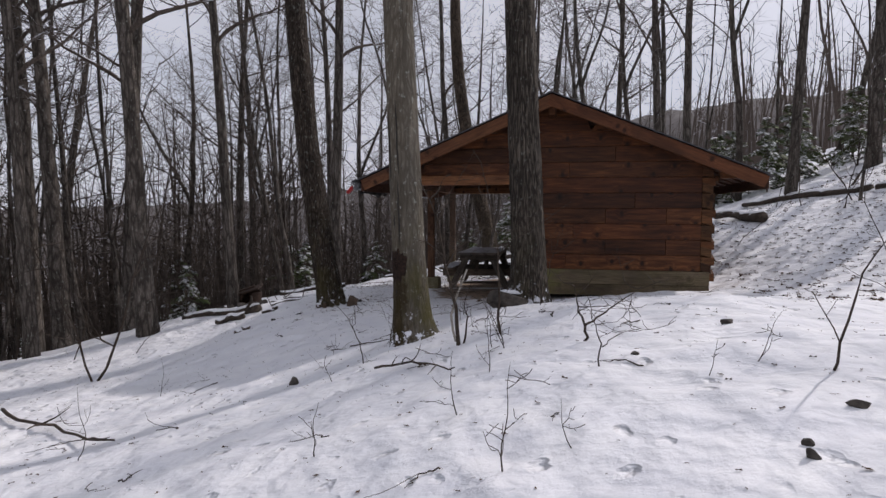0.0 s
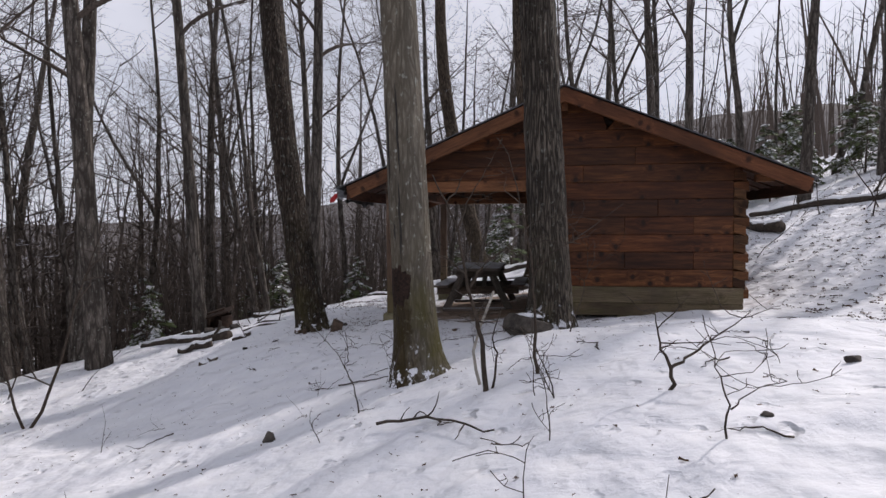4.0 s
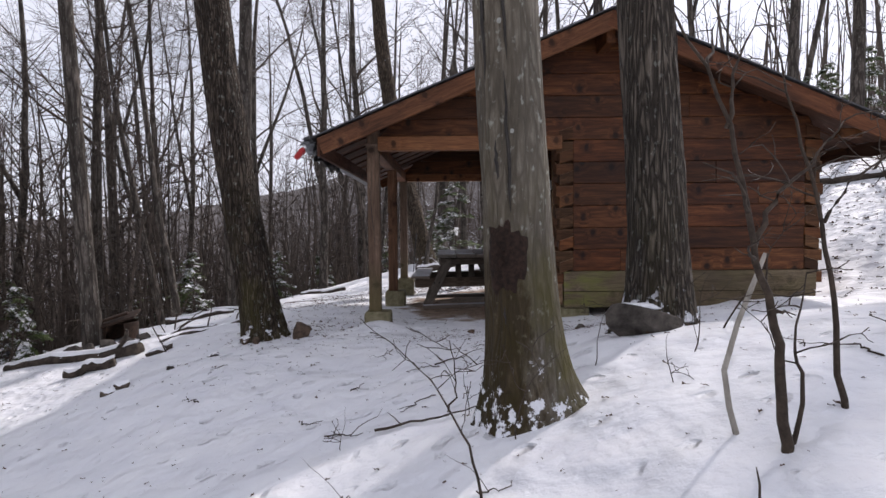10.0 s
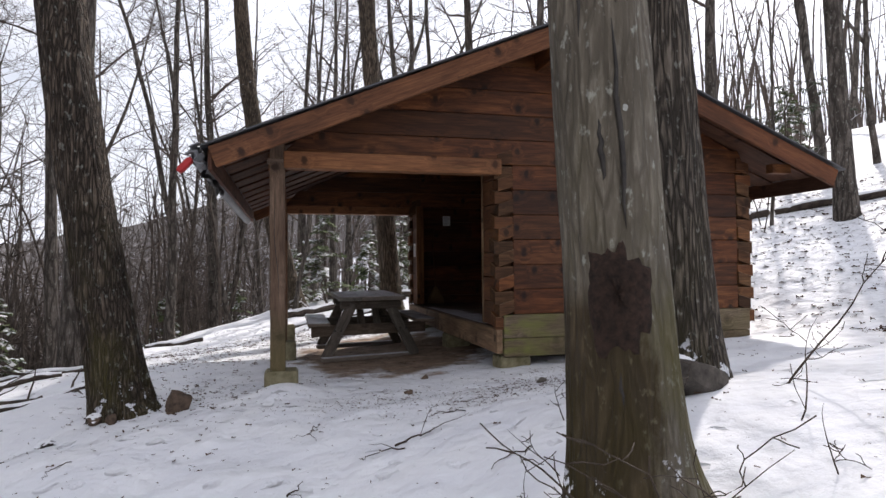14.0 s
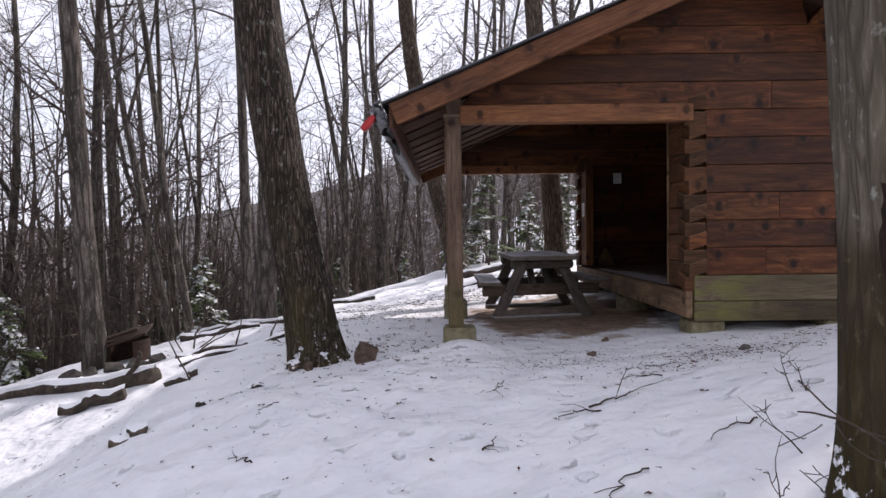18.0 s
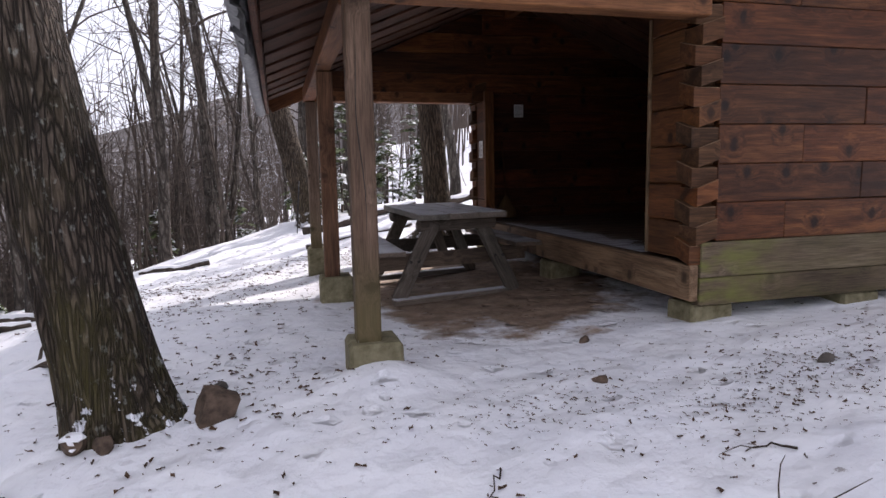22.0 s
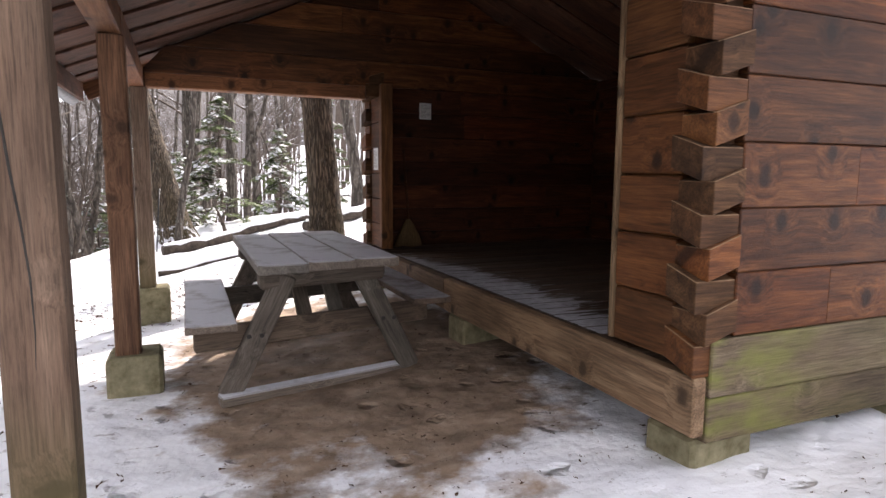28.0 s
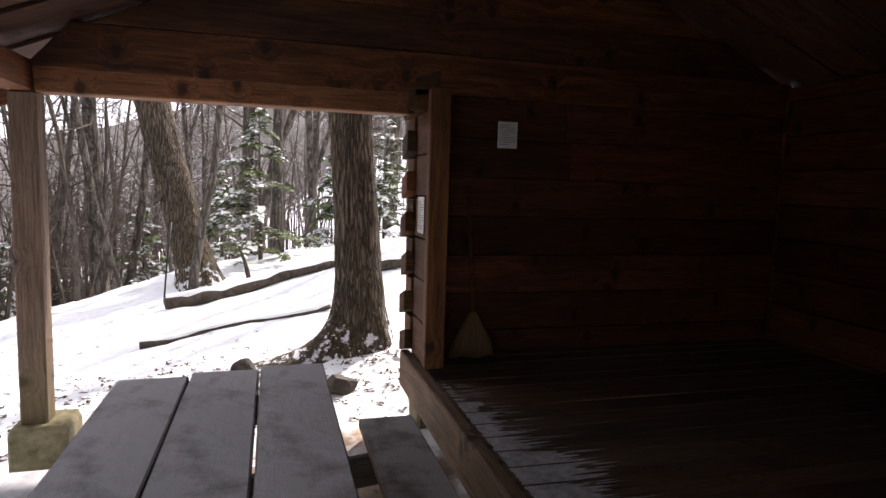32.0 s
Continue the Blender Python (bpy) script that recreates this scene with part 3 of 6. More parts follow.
def box_mesh(name, sx, sy, sz, material, bevel=0.006, wob=0.0, seed=0):
    """A board or block about its middle, with worn edges and, if wob, slightly bowed."""
    key = (name, round(sx, 3), round(sy, 3), round(sz, 3), material.name, bevel, wob, seed)
    if key in BOXES:
        return BOXES[key]
    b = min(bevel, 0.45 * min(sx, sy, sz))
    hx, hy, hz = sx / 2, sy / 2, sz / 2
    vs, fs = [], []
    n = 1 if not wob else max(1, min(14, int(sx / 0.35)))
    rnd = random.Random(seed)
    ph = [rnd.uniform(0, 6.28) for _ in range(4)]
    ring = [(hy - b, hz), (hy, hz - b), (hy, -hz + b), (hy - b, -hz), (-hy + b, -hz), (-hy, -hz + b), (-hy, hz - b), (-hy + b, hz)]
    stations = [(-hx, 1 - b / min(hy, hz)), (-hx + b, 1.0)] + [(-hx + b + (sx - 2 * b) * k / n, 1.0) for k in range(1, n)] + [(hx - b, 1.0), (hx, 1 - b / min(hy, hz))]
    for x, s in stations:
        dy = wob * math.sin(x * 1.7 + ph[0]) + 0.5 * wob * math.sin(x * 5.1 + ph[1])
        dz = 0.6 * wob * math.sin(x * 2.1 + ph[2])
        for y, z in ring:
            vs.append((x, y * s + dy, z * s + dz))
    for k in range(len(stations) - 1):
        for j in range(8):
            a, c = k * 8 + j, k * 8 + (j + 1) % 8
            fs.append((a, a + 8, c + 8, c))
    fs.append(tuple(range(8)))
    e = (len(stations) - 1) * 8
    fs.append(tuple(e + 7 - j for j in range(8)))
    me = add_mesh(name, vs, fs, material)
    BOXES[key] = me
    return me


ALONG = {"x": (0, 0, 0), "y": (0, 0, 90), "z": (0, -90, 0)}


def board(name, parent, p0, p1, material, label="", bevel=0.006, wob=0.0, axis=None, seed=0):
    """A board that fills the box from p0 to p1, with its grain along its longest side (or axis)."""
    size = [abs(b - a) for a, b in zip(p0, p1)]
    mid = [(a + b) / 2 for a, b in zip(p0, p1)]
    axis = axis or "xyz"[size.index(max(size))]
    dims = {"x": (size[0], size[1], size[2]), "y": (size[1], size[0], size[2]), "z": (size[2], size[1], size[0])}[axis]
    return part(name, box_mesh(name, *dims, material, bevel, wob, seed), material, parent, label, pose(*mid, *ALONG[axis]))


class Tubes:
    """Gathers tapered tubes into one mesh."""

    def __init__(self):
        self.v, self.f = [], []

    def add(self, pts, radii, sides=5, cap=True):
        base = len(self.v)
        n = len(pts)
        up = Vector((0.3, 0.1, 1)).normalized()
        for i, (p, r) in enumerate(zip(pts, radii)):
            d = (Vector(pts[min(i + 1, n - 1)]) - Vector(pts[max(i - 1, 0)])).normalized()
            a = d.cross(up if abs(d.dot(up)) < 0.9 else Vector((1, 0, 0))).normalized()
            c = d.cross(a)
            for k in range(sides):
                t = 2 * math.pi * k / sides
                q = Vector(p) + (a * math.cos(t) + c * math.sin(t)) * r
                self.v.append((q.x, q.y, q.z))
        for i in range(n - 1):
            for k in range(sides):
                k2 = (k + 1) % sides
                self.f.append((base + i * sides + k, base + i * sides + k2, base + (i + 1) * sides + k2, base + (i + 1) * sides + k))
        if cap:
            self.f.append(tuple(base + k for k in reversed(range(sides))))
            self.f.append(tuple(base + (n - 1) * sides + k for k in range(sides)))

    def mesh(self, name, material, smooth=True):
        return add_mesh(name, self.v, self.f, material, smooth)


def wander(rnd, p, d, length, steps, bend, rise=0.0):
    """A crooked line from p along d."""
    p, d = Vector(p), Vector(d).normalized()
    out = [p.copy()]
    for _ in range(steps):
        d = (d + Vector((rnd.gauss(0, bend), rnd.gauss(0, bend), rnd.gauss(0, bend) + rise))).normalized()
        p = p + d * (length / steps)
        out.append(p.copy())
    return out


# ---- ground ----
def spread(lo, hi, fine, out_lo, out_hi, grow=1.16):
    vals = list(np.arange(lo, hi, fine))
    s = fine
    a = lo
    left = []
    while a > out_lo:
        s *= grow
        a -= s
        left.append(a)
    s, b = fine, vals[-1]
    right = []
    while b < out_hi:
        s *= grow
        b += s
        right.append(b)
    return np.array(left[::-1] + vals + right)


def build_ground():
    xs, ys = spread(-9, 5.5, 0.07, -420, 420), spread(0.0, 25, 0.08, -420, 420)
    gx, gy = np.meshgrid(xs, ys)
    z = height(gx, gy)
    vs = np.stack([gx, gy, z], -1).reshape(-1, 3)
    nx, ny = len(xs), len(ys)
    i = (np.arange(ny - 1)[:, None] * nx + np.arange(nx - 1)[None]).ravel()
    fs = np.stack([i, i + 1, i + nx + 1, i + nx], -1)
    me = add_mesh("ground", vs.tolist(), fs.tolist(), M_GROUND, True)
    tagged(new("ground", me), "snow-covered woodland ground with bare earth under the porch", "ground", kind="structure")


build_ground()


def build_far_hills():
    """Wooded ridges far off: low across the valley, higher behind the slope."""
    vs, fs = [], []
    n, rows = 360, 9
    for i in range(n):
        az = -math.pi + 2 * math.pi * i / n  # from +y towards +x
        up = float(np.interp(math.degrees(az), (-180, -60, -40, -29, -15, -5.5, 9, 19, 30, 60, 110, 180), (4, 2, 2.5, 4, 15, 27, 38, 41, 41, 34, 12, 4)))
        up += 1.6 * float(vnoise(np.array(i * 0.11), np.array(3.1), 5)) + 0.8 * float(vnoise(np.array(i * 0.5), np.array(7.1), 6))
        for r in range(rows):
            t = r / (rows - 1)
            rad = 130 + 110 * t
            z = -26 + (up + 26) * math.sin(t * math.pi / 2) + 0.7 * float(vnoise(np.array(i * 1.9), np.array(r * 1.3), 8))
            vs.append((math.sin(az) * rad, 12 + math.cos(az) * rad, z))
    for i in range(n):
        for r in range(rows - 1):
            a, b = i * rows + r, ((i + 1) % n) * rows + r
            fs.append((a, b, b + 1, a + 1))
    tagged(new("backdrop", add_mesh("backdrop", vs, fs, M_FARHILL, True)), "distant wooded winter ridges across the valley", "hills", kind="structure")


build_far_hills()

# ---- the shelter ----
FRONT, FAR, OPEN_X, BACK_X = 12.75, 17.42, -0.99, 2.0
RIDGE_X, RIDGE_Z, SLOPE = -0.51, 3.45, 0.416
EAVE_L, EAVE_R, ROOF_Y0, ROOF_Y1 = -3.69, 2.67, 12.18, 17.98
COURSE, SILL_TOP = 0.2535, 0.625
THICK = 0.15


def roof_z(x):
    return RIDGE_Z - SLOPE * abs(x - RIDGE_X)


shelter = thing("log_shelter", pose(-0.5, 15.0, 0), "open-fronted shelter of red-brown stained logs under a low gable roof", "shelter")


def sloped_log(name, parent, x0, x1, y0, y1, z0, z1, material, seed):
    """A gable course, cut off along the underside of the roof."""
    lim = 0.062
    bm = bmesh.new()
    lo = [x0, x1]
    hi = [x0, x1]
    for k, zz in ((0, z0), (1, z1)):
        reach = (RIDGE_Z - lim - zz) / SLOPE
        a, b = max(x0, RIDGE_X - reach), min(x1, RIDGE_X + reach)
        if k == 0:
            lo = [a, b]
        else:
            hi = [a, b]
    if hi[1] - hi[0] < 0.05:
        m = (lo[0] + lo[1]) / 2 if not (lo[0] < RIDGE_X < lo[1]) else RIDGE_X
        m = min(max(m, lo[0]), lo[1])
        hi = [m - 0.02, m + 0.02]
    cx, cy, cz = (lo[0] + lo[1]) / 2, (y0 + y1) / 2, (z0 + z1) / 2
    vs = []
    for y in (y0, y1):
        vs += [(lo[0] - cx, y - cy, z0 - cz), (lo[1] - cx, y - cy, z0 - cz), (hi[1] - cx, y - cy, z1 - cz), (hi[0] - cx, y - cy, z1 - cz)]
    bv = [bm.verts.new(v) for v in vs]
    for f in ((0, 1, 2, 3), (7, 6, 5, 4), (0, 4, 5, 1), (1, 5, 6, 2), (2, 6, 7, 3), (3, 7, 4, 0)):
        bm.faces.new([bv[i] for i in f])
    bmesh.ops.bevel(bm, geom=list(bm.edges), offset=0.005, segments=1, affect="EDGES")
    return part(name, bm, material, parent, "", pose(cx, cy, cz))


FRONT_JOINTS = (-0.28, 0.36, -0.16, 0.36, 0.82, None, -0.23, 0.5, None, 0.1)


def gable_wall(name, y0, y1, proud, seed, low_mat, joints=()):
    """A gable wall: a thin core, and on both sides of it the logs of each course, butted at random joints."""
    rnd = random.Random(seed)
    ym = (y0 + y1) / 2
    core = part(name, box_mesh("wall_core", BACK_X - OPEN_X - 0.16, 0.05, 1.5, M_LOGEND, 0.002), M_LOGEND, shelter,
                "wall of wide stained logs with dovetailed corners", pose((BACK_X + OPEN_X) / 2, ym, SILL_TOP + 0.76))
    z = SILL_TOP
    k = row = 0
    while z < RIDGE_Z - 0.16:
        z1 = z + COURSE
        low = z < 2.1
        xa, xb = (OPEN_X + 0.16, BACK_X - 0.16) if low else (-3.12, BACK_X)
        reach = (RIDGE_Z - 0.10 - z) / SLOPE
        xa, xb = max(xa, RIDGE_X - reach), min(xb, RIDGE_X + reach)
        cuts = [xa]
        span = xb - xa
        at = joints[row] if row < len(joints) else 0
        if row < len(joints):
            if at is not None and xa < at < xb:
                cuts.append(at)
                if row in (1, 3):
                    cuts.append(at + 0.95)
        elif span > 1.6:
            if rnd.random() < 0.75:
                cuts.append(xa + span * rnd.uniform(0.2, 0.8))
        cuts.append(xb)
        for i, (a, b) in enumerate(zip(cuts, cuts[1:])):
            dy = rnd.uniform(-0.006, 0.006)
            if low:
                board("log", core, (a + 0.001, y0 + dy, z + 0.0015), (b - 0.001, y1 + dy, z1 - 0.0015), low_mat, bevel=0.005, wob=0.0025, seed=seed * 50 + k)
            else:
                sloped_log("log", core, a + 0.001, b - 0.001, y0 + dy, y1 + dy, z + 0.0015, z1 - 0.0015, M_LOG, k)
            k += 1
        z = z1
        row += 1
    return core


front_wall = gable_wall("front_gable_wall", FRONT, FRONT + THICK, -1, 3, M_LOG, FRONT_JOINTS)
far_wall = gable_wall("far_gable_wall", FAR - THICK, FAR, 1, 5, M_LOGIN)


def side_wall(name, x0, x1, ya, yb, ztop, seed, material):
    rnd = random.Random(seed)
    core = part(name, box_mesh("side_core", yb - ya - 0.02, 0.05, ztop - SILL_TOP - 0.05, M_LOGEND, 0.002), M_LOGEND, shelter,
                "short log wall beside the open front" if yb - ya < 1 else "rear wall of stained logs", pose((x0 + x1) / 2, (ya + yb) / 2, (SILL_TOP + ztop) / 2, 0, 0, 90))
    z, k = SILL_TOP - COURSE / 2, 0
    while z < ztop - 0.05:
        z1 = min(z + COURSE, ztop)
        cuts = [ya, yb] if yb - ya < 2 else [ya, ya + (yb - ya) * rnd.uniform(0.3, 0.6), yb]
        for a, b in zip(cuts, cuts[1:]):
            board("log", core, (x0, a + 0.002, max(z, 0.48) + 0.003), (x1, b - 0.002, z1 - 0.004), material, bevel=0.008, wob=0.002, axis="y", seed=seed * 40 + k)
            k += 1
        z = z1
    return core


side_wall("rear_wall", BACK_X - THICK, BACK_X, FRONT + 0.15, FAR - 0.15, 2.375, 7, M_LOGIN)
near_stub = side_wall("near_front_stub", OPEN_X + 0.015, OPEN_X + THICK, FRONT + 0.16, 13.29, 2.16, 8, M_STUB)
far_stub = side_wall("far_front_stub", OPEN_X + 0.015, OPEN_X + THICK, 16.95, FAR - 0.16, 2.03, 9, M_STUB)
board("edge_strip", near_stub, (OPEN_X + 0.005, 13.292, 0.5), (OPEN_X + 0.16, 13.315, 2.15), M_RIM, "pale raw sawn edge strip", 0.003, axis="z")
board("edge_board", far_stub, (OPEN_X + 0.005, 16.87, 0.5), (OPEN_X + 0.125, 16.945, 2.13), M_STUB, "upright trim board", 0.006, axis="z")


def dovetail(x, y, sx, sy, wall, seed, ztop=2.16):
    """Interlocked log ends at a corner, alternately proud of either face, cut on a slant."""
    rnd = random.Random(seed)
    z, k = SILL_TOP - 0.125, 0
    while z < ztop:
        h = COURSE / 2
        along_x = k % 2 == 0
        out = (0.032 if along_x else 0.006) + rnd.uniform(0, 0.018)
        bm = bmesh.new()
        hx, hy = 0.08, 0.08
        vs = []
        slant = 0.026
        for zz in (-h / 2, h / 2):
            for (px, py) in ((-1, -1), (1, -1), (1, 1), (-1, 1)):
                ox = hx * px + (sx * out if px == sx and along_x else 0)
                oy = hy * py + (sy * out if py == sy and not along_x else 0)
                low = (py == sy) if along_x else (px == sx)
                vs.append((ox, oy, zz + (-slant if low else slant)))
        bv = [bm.verts.new(v) for v in vs]
        for f in ((3, 2, 1, 0), (4, 5, 6, 7), (0, 1, 5, 4), (1, 2, 6, 5), (2, 3, 7, 6), (3, 0, 4, 7)):
            bm.faces.new([bv[i] for i in f])
        bmesh.ops.bevel(bm, geom=list(bm.edges), offset=0.003, segments=1, affect="EDGES", material=1)
        # only bevels that face up keep the pale colour
        for f in bm.faces:
            if f.material_index and f.normal.z < 0.25:
                f.material_index = 0
        end = part("log_end", bm, M_LOGEND if rnd.random() < 0.6 else M_STUB, wall, "", pose(x, y, z + h / 2))
        end.data.materials.append(M_PALEEDGE)
        z += h
        k += 1


dovetail(OPEN_X + 0.08, FRONT + 0.08, -1, -1, front_wall, 1)
dovetail(BACK_X - 0.08, FRONT + 0.08, 1, -1, front_wall, 2)
dovetail(OPEN_X + 0.08, FAR - 0.08, -1, 1, far_wall, 3)
dovetail(BACK_X - 0.08, FAR - 0.08, 1, 1, far_wall, 4)

# sills under the front gable wall, the rim of the sleeping deck, and the deck itself
# far and rear sills take M_LOGIN, with the room's shade in its colour
for y0, y1, timber, told in ((FRONT - 0.012, FRONT + 0.14, M_SILL, "weathered sill board greened with algae"), (FAR - 0.14, FAR + 0.01, M_LOGIN, "dark sill board under the far wall")):
    board("sill", shelter, (OPEN_X + 0.05, y0, 0.388), (BACK_X - 0.02, y1, SILL_TOP - 0.003), timber, told)
    board("sill", shelter, (OPEN_X + 0.05, y0 + 0.006, 0.20), (BACK_X - 0.02, y1, 0.384), timber, told)
board("rear_sill", shelter, (BACK_X - THICK, FRONT + 0.15, 0.225), (BACK_X - 0.004, FAR - 0.15, 0.496), M_LOGIN, "dark sill board under the rear wall")
board("deck_rim", shelter, (OPEN_X - 0.03, FRONT - 0.01, 0.235), (OPEN_X + 0.035, 15.2, 0.475), M_RIM, "tan rim board along the deck front", 0.008, 0.002)
board("deck_rim", shelter, (OPEN_X - 0.03, 15.204, 0.235), (OPEN_X + 0.035, FAR, 0.475), M_RIM, "tan rim board along the deck front", 0.008, 0.002)
deck = part("deck_frame", box_mesh("deck_frame", FAR - FRONT - 0.35, BACK_X - OPEN_X - 0.4, 0.12, M_STUB, 0.004), M_STUB, shelter, "", pose((OPEN_X + BACK_X) / 2, (FRONT + FAR) / 2, 0.36, 0, 0, 90))
yy, kk = FRONT + 0.16, 0
while yy < FAR - 0.2:
    board("deck_plank", deck, (OPEN_X + 0.037, yy, 0.43), (BACK_X - 0.16, yy + 0.142, 0.47 + 0.002 * (kk % 3)), M_DECK, bevel=0.004, wob=0.001, seed=kk % 5)
    yy += 0.147
    kk += 1


def pier(x, y, sx, sy, z0, z1, label):
    return board("foundation_block", shelter, (x - sx / 2, y - sy / 2, z0), (x + sx / 2, y + sy / 2, z1), M_BLOCK, label, 0.015, axis="x")


for x, y in ((OPEN_X + 0.19, FRONT + 0.17), (0.45, FRONT + 0.15), (1.75, FRONT + 0.17), (OPEN_X + 0.19, 15.1), (OPEN_X + 0.19, FAR - 0.2), (1.75, FAR - 0.2), (0.45, FAR - 0.2), (1.7, 15.1)):
    pier(x, y, 0.33, 0.28, smooth_height(x, y) - 0.12, 0.198, "mossy masonry foundation block")
# added dark board: stands in for the shade in the crawl space
board("under_deck_shadow_board", shelter, (BACK_X - 0.3, FRONT + 0.3, 0.02), (BACK_X - 0.26, FAR - 0.3, 0.30), M_UNDERSHADE, "dark board added for the shade under the deck")

# porch posts on blocks, and the beams they carry
def porch_post(x, y, material, top, label):
    p = board("porch_post", shelter, (x - 0.052, y - 0.067, 0.165), (x + 0.086, y + 0.067, top), material, label, 0.01, 0.004, axis="z", seed=int(y * 7))
    b = board("post_block", shelter, (x - 0.10, y - 0.14, smooth_height(x, y) - 0.12), (x + 0.20, y + 0.16, 0.178), M_BLOCK, "greenish timber block under the post", 0.02, axis="x")
    board("post_anchor", p, (x - 0.048, y - 0.069, 0.172), (x + 0.082, y + 0.069, 0.20), M_STEEL, "bent galvanised post base", 0.003, axis="x")
    return p


post_near = porch_post(-3.155, FRONT + 0.0, M_POST, 2.30, "grey weathered square post with a long check")
porch_post(-3.155, 15.05, M_POSTRED, 2.02, "brown stained square post")
porch_post(-3.155, FAR - 0.08, M_POST, 2.02, "grey weathered square post")
crack = Tubes()
crack.add([Vector((-3.155 + 0.012 * math.sin(k * 0.9) + 0.02 - 0.004 * k, FRONT - 0.0655, 0.75 + 0.13 * k)) for k in range(9)], [0.0008, 0.002, 0.003, 0.0035, 0.004, 0.0035, 0.003, 0.002, 0.0008], 5)
part("check_crack", crack.mesh("check_crack", M_BOLT), M_BOLT, post_near, "long dark drying check")
board("post_cap", post_near, (-3.232, FRONT - 0.085, 2.085), (-3.085, FRONT + 0.078, 2.115), M_POST, "", 0.004, axis="x")
board("front_beam", shelter, (-3.083, FRONT - 0.075, 2.035), (-0.965, FRONT + 0.075, 2.195), M_BEAM, "orange pine beam over the porch end", 0.008, 0.002)
board("far_beam", shelter, (-3.083, FAR - 0.14, 2.02), (OPEN_X, FAR + 0.02, 2.19), M_BEAM, "stained pine beam over the far porch end", 0.008, 0.002)
board("eave_beam", shelter, (-3.225, FRONT + 0.08, 2.024), (-3.087, 15.05, 2.19), M_BEAM, "pine beam along the porch posts", 0.008, 0.002)
board("eave_beam", shelter, (-3.225, 15.054, 2.024), (-3.087, FAR + 0.02, 2.19), M_BEAM, "pine beam along the porch posts", 0.008, 0.002)
for x in (RIDGE_X,):
    board("ridge_beam", shelter, (x - 0.05, FRONT - 0.45, RIDGE_Z - 0.33), (x + 0.05, FAR + 0.4, RIDGE_Z - 0.14), M_STUB, "ridge beam under the roof", 0.006, 0.001)


# roof: planks running down each slope, a ribbed metal sheet over them, barge boards and eave boards
def roof_side(sign, eave_x):
    run = abs(eave_x - RIDGE_X)
    tilt = math.degrees(math.atan(SLOPE))
    length = run / math.cos(math.radians(tilt))
    n_up = Vector((sign * math.sin(math.radians(tilt)), 0, math.cos(math.radians(tilt))))
    mid = Vector((RIDGE_X + sign * run / 2, 0, RIDGE_Z - SLOPE * run / 2))
    ny, rib = 96, 0.012
    vs, fs = [], []
    for i in range(ny + 1):
        y = ROOF_Y0 - 0.03 + (ROOF_Y1 - ROOF_Y0 + 0.06) * i / ny
        b = rib if i % 6 in (0, 1) else 0.0
        for s in (0.0, 1.015):
            for t in (0.0, -0.014):
                q = Vector((RIDGE_X, y, RIDGE_Z)) + Vector((sign * run, 0, -SLOPE * run)) * s + n_up * (b + t)
                vs.append(tuple(q))
    for i in range(ny):
        a, b = i * 4, i * 4 + 4
        fs += [(a, b, b + 2, a + 2), (a + 1, a + 3, b + 3, b + 1), (a + 2, b + 2, b + 3, a + 3)]
    fs += [(0, 2, 3, 1), (ny * 4, ny * 4 + 1, ny * 4 + 3, ny * 4 + 2)]
    sheet = part("roof_sheet", add_mesh("roof_sheet", vs, fs, M_METAL), M_METAL, shelter, "dark ribbed metal roofing")
    y, k = ROOF_Y0 + 0.045, 0
    while y < ROOF_Y1 - 0.1:
        w = 0.272
        off = 0.035 + (0.022 if k % 2 else 0.0)
        c = mid - n_up * off
        m = Matrix.Translation((c.x, y + w / 2, c.z)) @ pose(0, 0, 0, 0, tilt * sign, 0)
        part("roof_plank", box_mesh("roof_plank", length - 0.06, w + (0.03 if k % 2 == 0 else -0.03), 0.022, M_SOFFIT, 0.003, 0.0, k % 4), M_SOFFIT, sheet, "", m)
        y += w
        k += 1
    for y in (ROOF_Y0, ROOF_Y1 - 0.04):
        c = mid - n_up * 0.11
        m = Matrix.Translation((c.x, y + 0.02, c.z)) @ pose(0, 0, 0, 0, tilt * sign, 0)
        part("barge_board", box_mesh("barge_board", length, 0.04, 0.185, M_BARGE, 0.006, 0.0015, 2), M_BARGE, shelter, "stained barge board along the gable", m)
    ex = eave_x - sign * 0.025
    board("eave_board", shelter, (ex - 0.018, ROOF_Y0 + 0.045, roof_z(eave_x) - 0.20), (ex + 0.018, ROOF_Y1 - 0.045, roof_z(eave_x) - 0.03), M_SOFFIT, "brown eave board", 0.005, 0.002)
    for yk in (FRONT - 0.3, FRONT + 0.9) if sign > 0 else ():
        xk = BACK_X + 0.12
        board("lookout", shelter, (xk - 0.1, yk - 0.05, roof_z(xk) - 0.26), (xk + 0.14, yk + 0.05, roof_z(xk) - 0.16), M_STUB, "", 0.005)


roof_side(-1, EAVE_L)
roof_side(1, EAVE_R)

